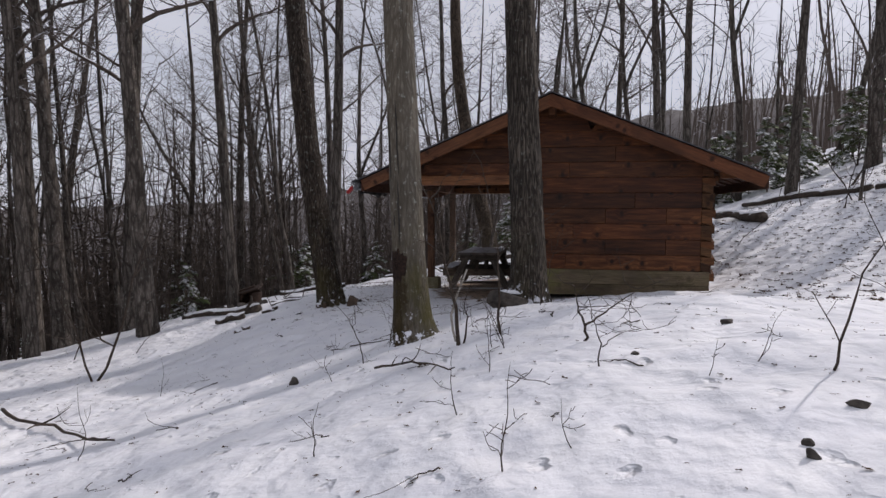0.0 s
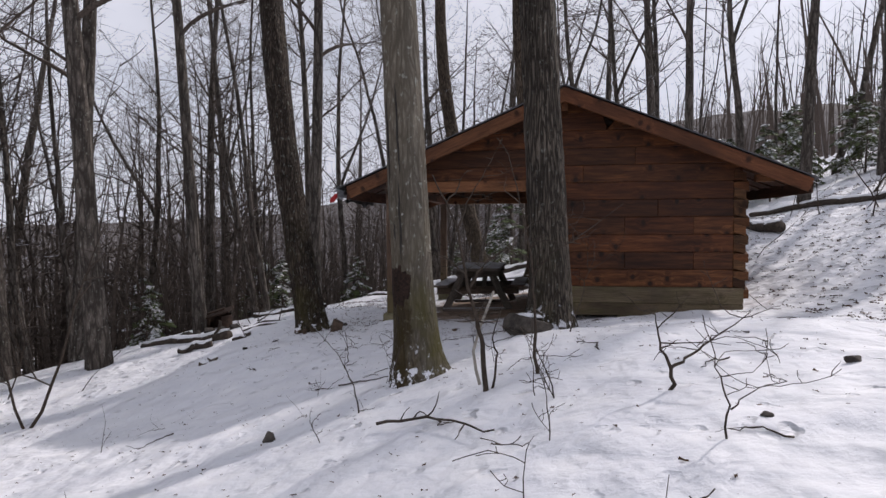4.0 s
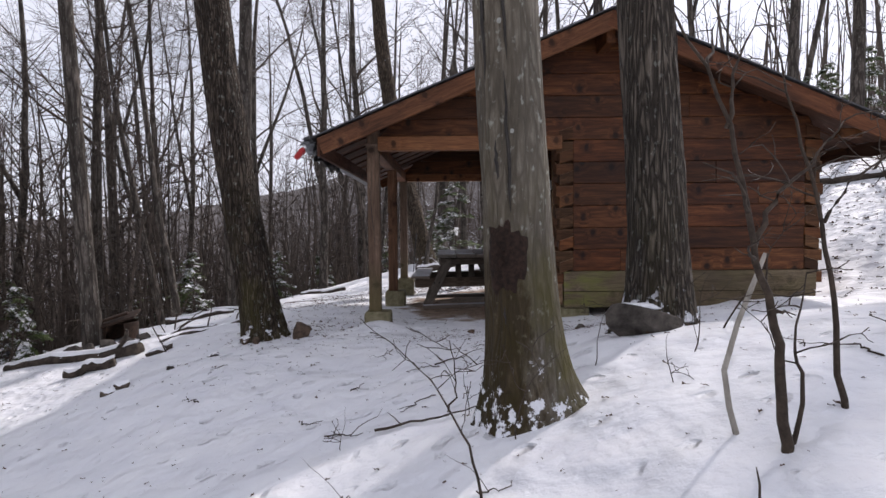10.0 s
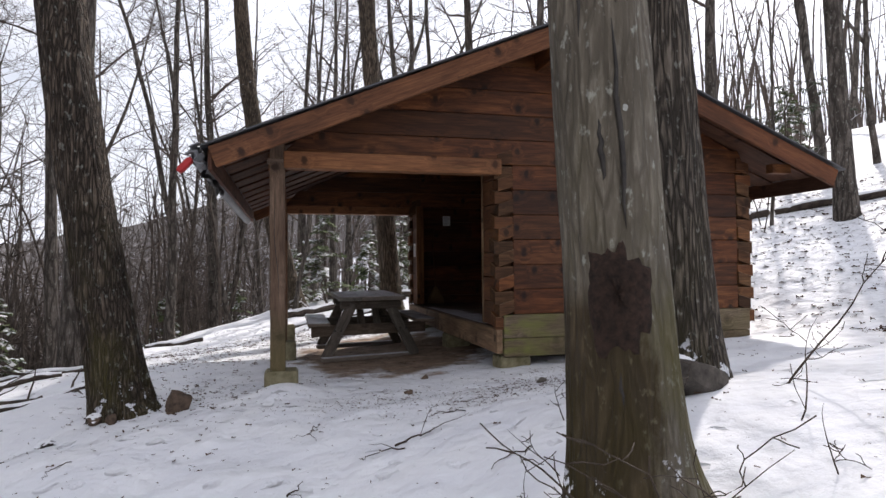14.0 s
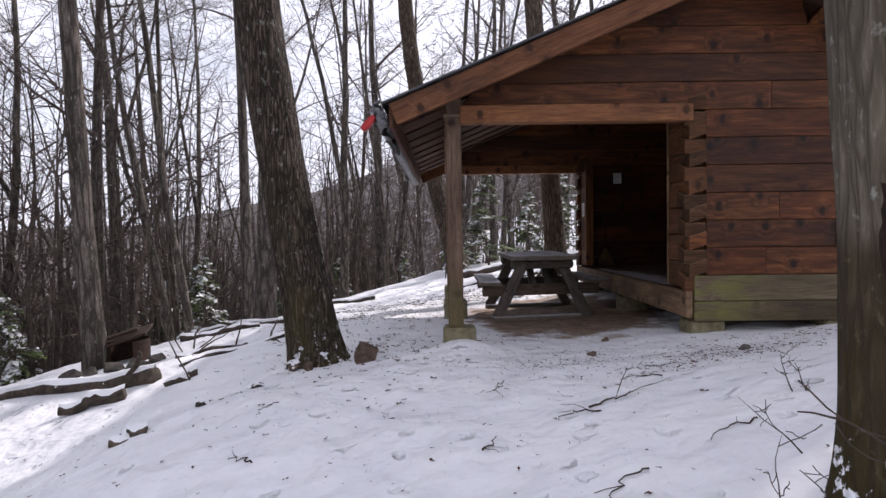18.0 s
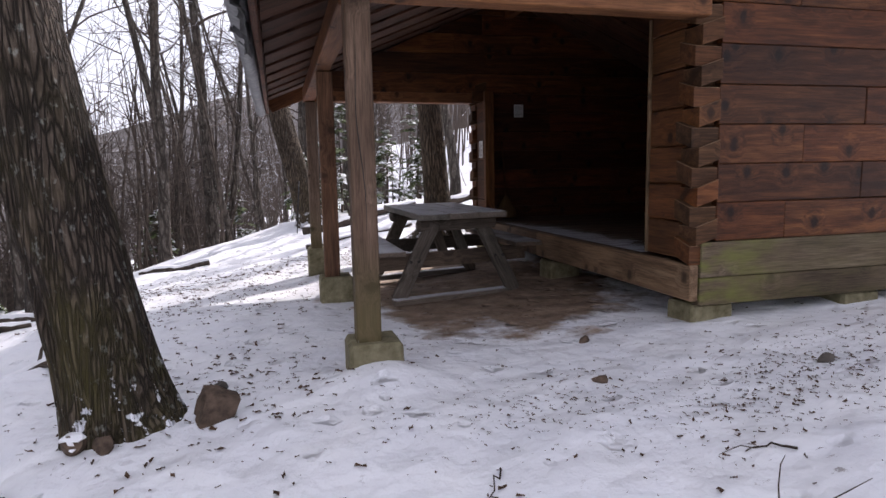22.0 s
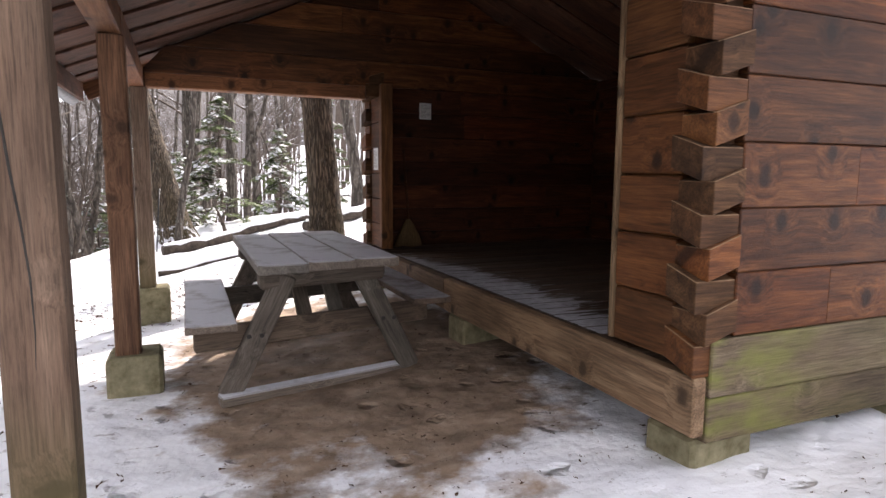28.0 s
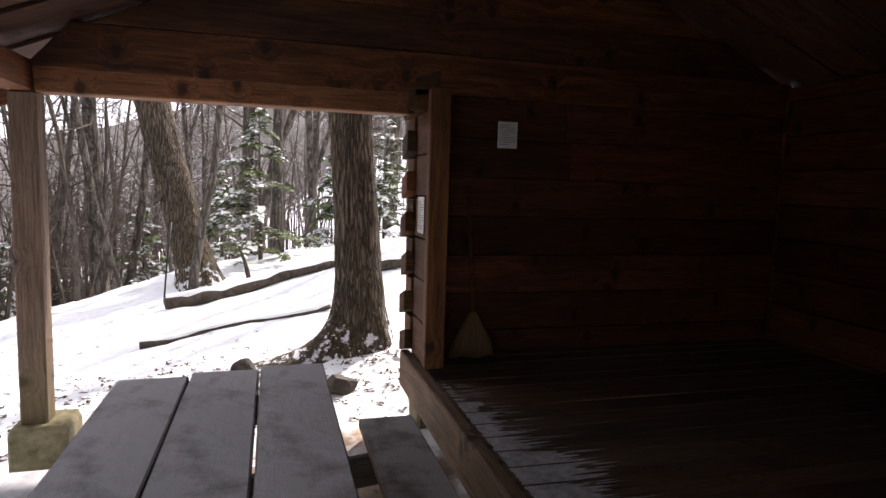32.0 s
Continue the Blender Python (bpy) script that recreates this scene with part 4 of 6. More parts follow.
# ---- picnic table under the porch ----
def picnic_table(cx, cy, turn):
    """Three thick planks on two A-frames with ground skids, a bench plank on either side; built square, then set down turned."""
    g = -0.012
    base = thing("picnic_table", pose(cx, cy, g), "grey weathered picnic table dusted with snow on the porch", "table")
    top, half = 0.772, 0.89
    w, rack = 0.272, 0.2  # the frame has racked a little, so each plank starts further back than the last

    def slid(x):
        return cy + rack * x

    def cross(name, half_x, dy, z0, z1, thick, material, label, bevel, y):
        m = pose(cx, y + dy, (z0 + z1) / 2 + g, 0, 0, math.degrees(rack))
        part(name, box_mesh(name, 2 * half_x, thick, z1 - z0, material, bevel), material, base, label, m)

    for k, x in enumerate((-w - 0.008, 0, w + 0.008)):
        board("tabletop_plank", base, (cx + x - w / 2, slid(x) - half, g + top - 0.055), (cx + x + w / 2, slid(x) + half - 0.012 * k, g + top), M_TABLETOP, "thick plank under a skin of snow", 0.006, 0.002, seed=k)
    for x in (-0.655, 0.725):
        board("bench_plank", base, (cx + x - 0.132, slid(x) - half + 0.12, g + 0.415), (cx + x + 0.132, slid(x) + half - 0.02, g + 0.458), M_TABLETOP if x < 0 else M_BENCHTOP, "bench plank under a skin of snow" if x < 0 else "bench plank with patches of snow", 0.006, 0.002, seed=5)
    for e in (-1, 1):
        y = cy + e * 0.66
        cross("skid", 0.64, e * 0.0, -0.03, 0.028, 0.10, M_TABLETOP, "ground skid with a line of snow", 0.008, y)
        cross("seat_bearer", 0.76, -e * 0.07, 0.275, 0.413, 0.045, M_TABLE, "", 0.006, y)
        cross("top_cleat", 0.40, 0, 0.605, top - 0.058, 0.09, M_TABLE, "", 0.02, y)
        for s in (-1, 1):
            a = Vector((cx + s * 0.56, y + rack * s * 0.5, g + 0.03))
            b = Vector((cx + s * 0.25, y + rack * s * 0.25, g + 0.66))
            mid, d = (a + b) / 2, b - a
            ang = math.degrees(math.atan2(d.x, d.z))
            leg = part("leg", box_mesh("leg", d.length + 0.06, 0.055, 0.13, M_TABLE, 0.008), M_TABLE, base, "", Matrix.Translation(mid) @ pose(0, 0, 0, 0, ang - 90, 0))
            for q in (-0.035, 0.035):
                c = Tubes()
                px, pz = mid.x + s * 0.015 + q, mid.z + 0.0
                c.add([(px, mid.y - 0.032, pz), (px, mid.y - 0.026, pz)], [0.014, 0.014], 8)
                part("bolt", c.mesh("bolt", M_BOLT, False), M_BOLT, leg, "dark carriage bolt")
    for s in (-1, 1):
        a = Vector((cx + s * 0.10, cy - 0.55, g + 0.38))
        b = Vector((cx + s * 0.10, cy - 0.10, g + 0.69))
        d = b - a
        part("brace", box_mesh("brace", d.length, 0.09, 0.04, M_TABLE, 0.005), M_TABLE, base, "", Matrix.Translation((a + b) / 2) @ d.to_track_quat("X", "Z").to_matrix().to_4x4())
    base.matrix_basis = pose(cx, cy, g, 0, 0, turn)
    return base


picnic_table(-2.035, 15.32, 0)

# ---- trees ----
def near_trunk(name, x, y, r, top_xy, h, material, label, seed, flare=1.55, relief=0.02, sway=0.05, root_at=None, sweep=0.0):
    """A large trunk close to the path: ridged bark in relief, a root flare, limbs high up."""
    rnd = random.Random(seed)
    z0 = gz(x, y) - 0.12
    tree = thing(name, pose(x, y, z0), label, "tree")
    sides, rows = 96, 150
    vs, fs = [], []
    ph = [rnd.uniform(0, 6.28) for _ in range(8)]
    for i in range(rows):
        t = (i / (rows - 1)) ** 1.55
        zz = h * t
        cx, cy = x + top_xy[0] * t + sway * math.sin(zz * 0.7 + ph[0]), y + top_xy[1] * t + sway * math.sin(zz * 0.6 + ph[1])
        if sweep:  # leans low down and rights itself higher up
            cx += sweep * math.tanh(zz / 4.5)
        rad = r * (1 - 0.55 * t) * (1 + (flare - 1) * math.exp(-zz / 0.28))
        for k in range(sides):
            a = 2 * math.pi * k / sides
            lobe = 0.13 * math.exp(-zz / 0.34) * max(0.0, math.cos(a * 5 + ph[2])) + 0.05 * math.exp(-zz / 0.5) * math.sin(a * 3 + ph[3])
            if root_at:
                lobe += root_at[1] / r * math.exp(-zz / 0.17) * max(0.0, math.cos(a - radians(root_at[0]))) ** 8
            fur = float(vnoise(np.array(a * r * 28 + 0.6 * math.sin(zz * 2.3 + k)), np.array(zz * 3.1), seed)) if relief else 0
            rr = rad * (1 + lobe) + relief * fur
            vs.append((cx + rr * math.cos(a) - x, cy + rr * math.sin(a) - y, zz))
    for i in range(rows - 1):
        for k in range(sides):
            k2 = (k + 1) % sides
            fs.append((i * sides + k, i * sides + k2, (i + 1) * sides + k2, (i + 1) * sides + k))
    part("trunk", add_mesh("trunk", vs, fs, material, True), material, tree, "", pose(x, y, z0))
    limbs = Tubes()
    for _ in range(12):
        t = rnd.uniform(0.55, 0.98)
        a = rnd.uniform(0, 6.28)
        p = Vector((top_xy[0] * t + sweep * math.tanh(h * t / 4.5), top_xy[1] * t, h * t))
        pts = wander(rnd, p, (math.cos(a), math.sin(a), 0.7), rnd.uniform(2, 4.5), 8, 0.16, 0.03)
        limbs.add(pts, [r * 0.3 * (1 - q / 8.6) + 0.008 for q in range(9)], 6)
        for q in (3, 5, 6, 7):
            limbs.add(wander(rnd, pts[q], (rnd.uniform(-1, 1), rnd.uniform(-1, 1), 0.8), rnd.uniform(0.8, 2), 6, 0.22), [0.03 * (1 - s / 6.5) for s in range(7)], 4)
    part("limbs", limbs.mesh("limbs", M_BARKF), M_BARKF, tree, "", pose(x, y, z0))
    return tree


near_trunk("oak_tree", -4.38, 12.62, 0.218, (-2.1, 0.4), 15, M_BARKD, "leaning dark tree with deeply furrowed bark beside a brown rock", 11, 1.3, 0.014, 0.05, (-25, 0.10))
MAPLE = (-1.855, 8.845, 0.186, -0.7, 0.3)  # foot, radius, lean over its height
maple = near_trunk("maple_tree", MAPLE[0], MAPLE[1], MAPLE[2], MAPLE[3:], 14, M_BARKB, "pale grey tree with mossy cracked bark and a dark fungus patch", 12, 1.6, 0.006, 0.0, (-12, 0.22))
near_trunk("ash_tree", -0.70, 10.27, 0.216, (-0.5, 0.3), 16, M_BARKC, "upright grey-brown tree with ridged bark before the shelter", 13, 1.45, 0.012, 0.03, (200, 0.2))
near_trunk("oak_tree", -1.10, 19.0, 0.205, (-0.9, 0.4), 16, M_BARKE, "thick oak with furrowed bark behind the shelter", 14, 2.0, 0.014, 0.05, (195, 0.35))
near_trunk("oak_tree", -2.85, 22.95, 0.26, (-0.5, 0.6), 14, M_BARKE, "leaning rough-barked oak behind the shelter", 15, 1.5, 0.014, 0.05, None, -1.15)


def wild_tree(name, h, r, seed, fork=0, crook=0.035, limbs_n=16, low=0.35):
    """A bare winter tree built at the origin: trunk, limbs and a haze of twigs. Returns trunk and crown meshes."""
    rnd = random.Random(seed)
    trunk, crown = Tubes(), Tubes()
    steps = 16
    pts = wander(rnd, (0, 0, -0.3), (rnd.gauss(0, 0.03), rnd.gauss(0, 0.03), 1), h, steps, crook, 0.06)
    rad = [r * (1.0 - 0.86 * (i / steps)) * (1 + 0.35 * math.exp(-i * 1.4)) for i in range(steps + 1)]
    trunk.add(pts, rad, 9)
    stems = [(pts, rad)]
    for f in range(fork):
        k = rnd.randint(4, 7)
        a = rnd.uniform(0, 6.28)
        p2 = wander(rnd, pts[k], (0.5 * math.cos(a), 0.5 * math.sin(a), 1), h * (1 - k / steps) * 0.92, 12, 0.06, 0.05)
        r2 = [rad[k] * 0.72 * (1 - 0.88 * i / 12) for i in range(13)]
        trunk.add(p2, r2, 8)
        stems.append((p2, r2))
    for pts_, rad_ in stems:
        n = len(pts_) - 1
        for _ in range(limbs_n):
            t = rnd.uniform(low, 0.99)
            k = min(int(t * n), n - 1)
            p = pts_[k].lerp(pts_[k + 1], t * n - k)
            a = rnd.uniform(0, 6.28)
            length = rnd.uniform(0.9, 3.0) * (1.25 - 0.6 * t) * h / 13
            d = (math.cos(a), math.sin(a), rnd.uniform(0.25, 1.0))
            lp = wander(rnd, p, d, length, 7, 0.14, 0.05)
            r0 = max(0.010, rad_[k] * rnd.uniform(0.22, 0.45))
            crown.add(lp, [r0 * (1 - 0.82 * i / 7) for i in range(8)], 5, False)
            for q in range(2, 8):
                for _ in range(2):
                    b = rnd.uniform(0, 6.28)
                    sp = wander(rnd, lp[q], (math.cos(b), math.sin(b), rnd.uniform(-0.1, 0.9)), length * rnd.uniform(0.18, 0.5), 4, 0.2, 0.04)
                    crown.add(sp, [max(0.0045, r0 * 0.32 * (1 - 0.7 * i / 4)) for i in range(5)], 3, False)
                    for _ in range(1):
                        c = rnd.uniform(0, 6.28)
                        tw = wander(rnd, sp[rnd.randint(1, 4)], (math.cos(c), math.sin(c), rnd.uniform(-0.2, 0.8)), length * rnd.uniform(0.1, 0.26), 2, 0.2)
                        crown.add(tw, [0.0045, 0.0035, 0.0025], 3, False)
    return trunk.mesh("trunk", M_BARKF), crown.mesh("crown", M_TWIG, False)


WILD = [wild_tree("a", 15, 0.17, 21), wild_tree("b", 14, 0.12, 22, 1), wild_tree("c", 16, 0.20, 23, 0, 0.02), wild_tree("d", 12, 0.075, 24, 0, 0.05, 12, 0.3),
        wild_tree("e", 13, 0.13, 25, 2, 0.05), wild_tree("f", 11, 0.06, 26, 1, 0.06, 12, 0.25), wild_tree("g", 9, 0.045, 27, 0, 0.07, 12, 0.2)]
WILD_LABEL = ["tall straight bare tree with grey bark", "bare forked tree with grey-brown bark", "stout straight bare tree with grey bark", "slender bare tree with fine twigs",
              "bare tree that splits into several stems", "thin forked bare tree", "crooked young bare tree with fine twigs"]
PROTO = {}


def plant(kind, x, y, scale=1.0, turn=0.0, lean=(0, 0), thick=1.0):
    m = Matrix.Translation((x, y, float(smooth_height(x, y)) - 0.1)) @ pose(0, 0, 0, lean[0], lean[1], turn)
    if kind not in PROTO:
        t = thing("woodland_tree", pose(0, 0, 0), WILD_LABEL[kind] + " in the snowy woods", "tree", "woodland trees")
        part("trunk", WILD[kind][0], M_BARKF, t)
        part("crown", WILD[kind][1], M_TWIG, t)
        PROTO[kind] = t
        t.matrix_basis = m @ Matrix.Diagonal((scale * thick, scale * thick, scale, 1))
        return t
    c = copy_thing(PROTO[kind], m)
    c.scale = (scale * thick, scale * thick, scale)
    return c


# trees that stand out along the walk: kind, x, y, scale, thickness
MARKED = [(2, -7.97, 12.33, 1.0, 0.9), (2, -7.2, 14.0, 1.0, 0.6), (0, -7.23, 19.4, 1.0, 0.7), (0, -9.6, 11.3, 1.0, 0.7), (0, -10.2, 19.2, 1, 0.8), (1, -8.6, 25.6, 1.1, 1), (3, -6.2, 31, 1.2, 1.2),
          (4, -2.3, 30.7, 1.2, 1), (4, 0.7, 24.0, 1.0, 1), (1, 2.3, 26.7, 1.1, 0.9), (0, 2.9, 20.6, 1.0, 0.8), (1, 4.8, 23.2, 1.0, 1.0), (2, 5.0, 18.9, 0.95, 0.7), (3, 8.2, 25.1, 1.2, 1.3),
          (2, 6.0, 15.1, 0.95, 0.9), (6, 5.45, 16.2, 0.9, 0.8), (0, 7.4, 20.3, 1.0, 1.0), (2, -6.15, 16.9, 1.05, 0.75), (0, -12.1, 23.4, 1.1, 1), (1, -11, 26.2, 1.1, 1), (4, -6.0, 23.5, 1, 1), (1, -5.5, 29.6, 1, 1),
          (3, -2.95, 22.3, 0.9, 0.9), (3, -4.8, 26.7, 1.0, 1.2), (1, -6.5, 28.4, 1.0, 0.8), (0, -2.5, 31, 1, 0.8), (3, -0.9, 28.9, 1.1, 1.2), (0, -11.6, 13.3, 1.0, 0.9), (4, 9.5, 19.0, 1, 1), (0, 10.5, 14.5, 1, 0.9), (1, 8.8, 11.5, 0.9, 0.8)]
rnd_t = random.Random(77)
for kind, x, y, s, w in MARKED:
    plant(kind, x, y, s, rnd_t.uniform(0, 360), (rnd_t.gauss(0, 1.5), rnd_t.gauss(0, 1.5)), w)


def open_ground(x, y):
    """Where no random tree may stand: the clearing, the walk and the shelter."""
    if -7.5 < x < 4.5 and -6 < y < 20.5:
        return True
    if -4.5 < x < 0.5 and y < 24.5 and y > 0:
        return True
    return any((x - mx) ** 2 + (y - my) ** 2 < 1.0 for _, mx, my, _, _ in MARKED)


count = 0
while count < 255:
    if count < 175:
        x, y = rnd_t.uniform(-34, 4), rnd_t.uniform(4, 50)
    else:
        x, y = rnd_t.uniform(-25, 32), rnd_t.uniform(-22, 48)
    if open_ground(x, y) or (x - 0.0) ** 2 + (y - 2) ** 2 < 30 or x + y * 0.2 < -44:
        continue
    if x > -3 and y > 15 and rnd_t.random() < 0.5:
        continue
    kind = rnd_t.choice([0, 1, 3, 3, 4, 5, 5, 6, 6])
    plant(kind, x, y, rnd_t.uniform(0.8, 1.25), rnd_t.uniform(0, 360), (rnd_t.gauss(0, 2.5), rnd_t.gauss(0, 2.5)), rnd_t.uniform(0.7, 1.15))
    count += 1


count = 0
while count < 42:  # trees crowding the brow of the slope
    x, y = rnd_t.uniform(-21, -8.6), rnd_t.uniform(3, 15.5)
    if x > -9.5 and y > 12.5:
        continue
    plant(rnd_t.choice([0, 1, 3, 3, 5, 6]), x, y, rnd_t.uniform(0.85, 1.2), rnd_t.uniform(0, 360), (rnd_t.gauss(0, 2), rnd_t.gauss(0, 2)), rnd_t.uniform(0.7, 1.1))
    count += 1


def far_woods():
    """Stems too far off to count, on the slopes beyond."""
    rnd = random.Random(5)
    tb = Tubes()
    n = 0
    while n < 3600:
        a = rnd.uniform(-2.2, 2.2)
        d = rnd.uniform(34, 120)
        x, y = math.sin(a) * d, 8 + math.cos(a) * d
        z = float(smooth_height(x, y))
        hh, r = rnd.uniform(8, 15), rnd.uniform(0.03, 0.14)
        p = wander(rnd, (x, y, z - 0.5), (rnd.gauss(0, 0.05), rnd.gauss(0, 0.05), 1), hh, 4, 0.05)
        tb.add(p, [r, r * 0.9, r * 0.7, r * 0.45, r * 0.12], 3, False)
        for _ in range(5):
            b = rnd.uniform(0, 6.28)
            q = p[rnd.randint(1, 3)].lerp(p[4], rnd.random())
            tb.add([q, q + Vector((math.cos(b) * 1.1, math.sin(b) * 1.1, rnd.uniform(0.4, 1.8)))], [r * 0.3, 0.008], 3, False)
        n += 1
    tagged(new("far_woods", tb.mesh("far_woods", M_TWIG, False)), "dense bare winter woods on the slopes beyond", "woods", kind="stuff")


far_woods()


def slope_woods():
    """Crowded thin stems below the brow of the hill, past counting."""
    rnd = random.Random(6)
    tb = Tubes()
    n = 0
    while n < 2500:
        a = rnd.uniform(-1.25, -0.1)
        d = rnd.uniform(13, 46)
        x, y = -3 + math.sin(a) * d, 6 + math.cos(a) * d
        if x > -8.5 and y < 24 or x > -4 - 0.1 * (y - 24) and y < 30:
            continue
        z = float(smooth_height(x, y))
        hh, r = rnd.uniform(3, 9), rnd.choice((0.012, 0.016, 0.022, 0.03, 0.045, 0.06))
        p = wander(rnd, (x, y, z - 0.3), (rnd.gauss(0, 0.06), rnd.gauss(0, 0.06), 1), hh, 6, 0.06)
        tb.add(p, [r * (1 - 0.14 * i) for i in range(7)], 4, False)
        for _ in range(9):
            b = rnd.uniform(0, 6.28)
            k = rnd.randint(1, 5)
            q = p[k].lerp(p[k + 1], rnd.random())
            w = wander(rnd, q, (math.cos(b), math.sin(b), rnd.uniform(0.1, 1.2)), rnd.uniform(0.4, 1.7), 3, 0.2)
            tb.add(w, [r * 0.32 + 0.003, r * 0.25 + 0.002, r * 0.15 + 0.002, 0.002], 3, False)
        n += 1
    tagged(new("slope_woods", tb.mesh("slope_woods", M_THICKET, False)), "crowded thin grey-brown stems below the brow of the hill", "woods", kind="stuff")


slope_woods()

# ---- on the maple: a dark fungus patch and long cracks in the bark ----
def on_maple(ang, z, lift):
    """A point on the maple's bark, at an angle and height."""
    t = (z + 0.12) / 14
    r = MAPLE[2] * (1 - 0.55 * t) * (1 + 0.6 * math.exp(-(z + 0.12) / 0.28))
    base = gz(MAPLE[0], MAPLE[1])
    return Vector((MAPLE[0] + MAPLE[3] * t + (r + lift) * math.cos(ang), MAPLE[1] + MAPLE[4] * t + (r + lift) * math.sin(ang), base + z))


def fungus_patch():
    rnd = random.Random(4)
    vs, fs = [], []
    n, rings = 40, 10
    mid_a, mid_z = radians(-119), 0.84
    for r in range(rings + 1):
        for k in range(n):
            th = 2 * math.pi * k / n
            lobe = 1 + 0.22 * math.cos(2 * th) + 0.45 * noise.noise(Vector((math.cos(th) * 2.2, math.sin(th) * 2.2, 3))) + 0.15 * noise.noise(Vector((math.cos(th) * 6, math.sin(th) * 6, 9)))
            q = r / rings
            lift = 0.006 + 0.016 * (1 - q ** 3) + rnd.uniform(-0.006, 0.008) * (1 - q)
            down = 1.35 if math.sin(th) < 0 else 1.0
            p = on_maple(mid_a + q * lobe * 0.50 * math.cos(th), mid_z + q * lobe * 0.19 * down * math.sin(th), lift if r < rings else -0.004)
            vs.append(tuple(p))
    for r in range(rings):
        for k in range(n):
            k2 = (k + 1) % n
            fs.append((r * n + k, r * n + k2, (r + 1) * n + k2, (r + 1) * n + k))
    part("fungus_patch", add_mesh("fungus_patch", vs, fs, M_FUNGUS, True), M_FUNGUS, maple, "dark brown crusty fungus patch")
    for a, z0, z1 in ((-105, 1.05, 1.75), (-125, 1.2, 1.42), (-122, 0.45, 0.62), (-100, 1.8, 2.6), (-140, 1.7, 2.5)):
        c = Tubes()
        pts = [on_maple(radians(a) + rnd.uniform(-0.03, 0.03), z0 + (z1 - z0) * k / 8, 0.002) for k in range(9)]
        c.add(pts, [0.001, 0.006, 0.009, 0.010, 0.011, 0.009, 0.007, 0.005, 0.001], 5)
        part("bark_crack", c.mesh("bark_crack", M_BOLT), M_BOLT, maple, "long dark crack in the bark")
    for a, z, r in ((-92, 0.62, 0.02), (-134, 1.62, 0.012), (-96, 1.45, 0.013), (-128, 0.5, 0.011), (-108, 2.0, 0.013)):
        bm = bmesh.new()
        bmesh.ops.create_uvsphere(bm, u_segments=10, v_segments=6, radius=r)
        for v in bm.verts:
            v.co += Vector((rnd.gauss(0, r * 0.08), rnd.gauss(0, r * 0.08), rnd.gauss(0, r * 0.08)))
        p = on_maple(radians(a), z, -0.004)
        part("lichen_spot", bm, M_LICHEN, maple, "pale round lichen spot", Matrix.Translation(p) @ pose(0, 0, 0, 0, 0, a) @ Matrix.Diagonal((0.35, 1, 1.2, 1)))


M_FUNGUS = speck_mat("fungus_crust", (0.010, 0.007, 0.005), (0.042, 0.024, 0.017), 40.0, 0.95, 0.9)
M_LICHEN = speck_mat("pale_lichen", (0.22, 0.225, 0.2), (0.36, 0.365, 0.335), 40.0, 0.9, 0.3)
fungus_patch()



# ---- saplings and shrubs in the snow ----
def twiggy(rnd, h, r, spread_, arms, tubes, tip_y=0.0):
    lean = (rnd.gauss(0, spread_ * 0.35), rnd.gauss(0, spread_ * 0.35), 1)
    pts = wander(rnd, (0, 0, -0.06), lean, h, 9, 0.13, 0.03)
    tubes.add(pts, [r * (1 - 0.8 * i / 9) for i in range(10)], 6)
    for _ in range(arms):
        k = rnd.randint(2, 8)
        a = rnd.uniform(0, 6.28)
        L = h * rnd.uniform(0.2, 0.5)
        bp = wander(rnd, pts[k], (math.cos(a) * spread_, math.sin(a) * spread_, rnd.uniform(0.2, 0.9)), L, 6, 0.22, 0.02)
        tubes.add(bp, [max(0.0018, r * 0.5 * (1 - 0.75 * i / 6)) for i in range(7)], 5)
        for _ in range(2):
            b = rnd.uniform(0, 6.28)
            tp = wander(rnd, bp[rnd.randint(2, 5)], (math.cos(b), math.sin(b), rnd.uniform(0, 0.8)), L * rnd.uniform(0.2, 0.5), 3, 0.25)
            tubes.add(tp, [max(0.0016, r * 0.25 * (1 - 0.6 * i / 3)) for i in range(4)], 4)


def sapling(x, y, h, r, seed, stems=1, arms=5, wide=1.0, label="thin bare sapling standing in the snow"):
    rnd = random.Random(seed)
    z = gz(x, y)
    base = thing("sapling", pose(x, y, z), label, "sapling", "saplings in the snow")
    for s in range(stems):
        tb = Tubes()
        twiggy(rnd, h * rnd.uniform(0.75, 1.0), r * rnd.uniform(0.7, 1.0), wide, arms, tb)
        part("stem", tb.mesh("stem", M_STEM), M_STEM, base, "", pose(x + rnd.gauss(0, 0.02) * (s > 0), y + rnd.gauss(0, 0.02) * (s > 0), z))


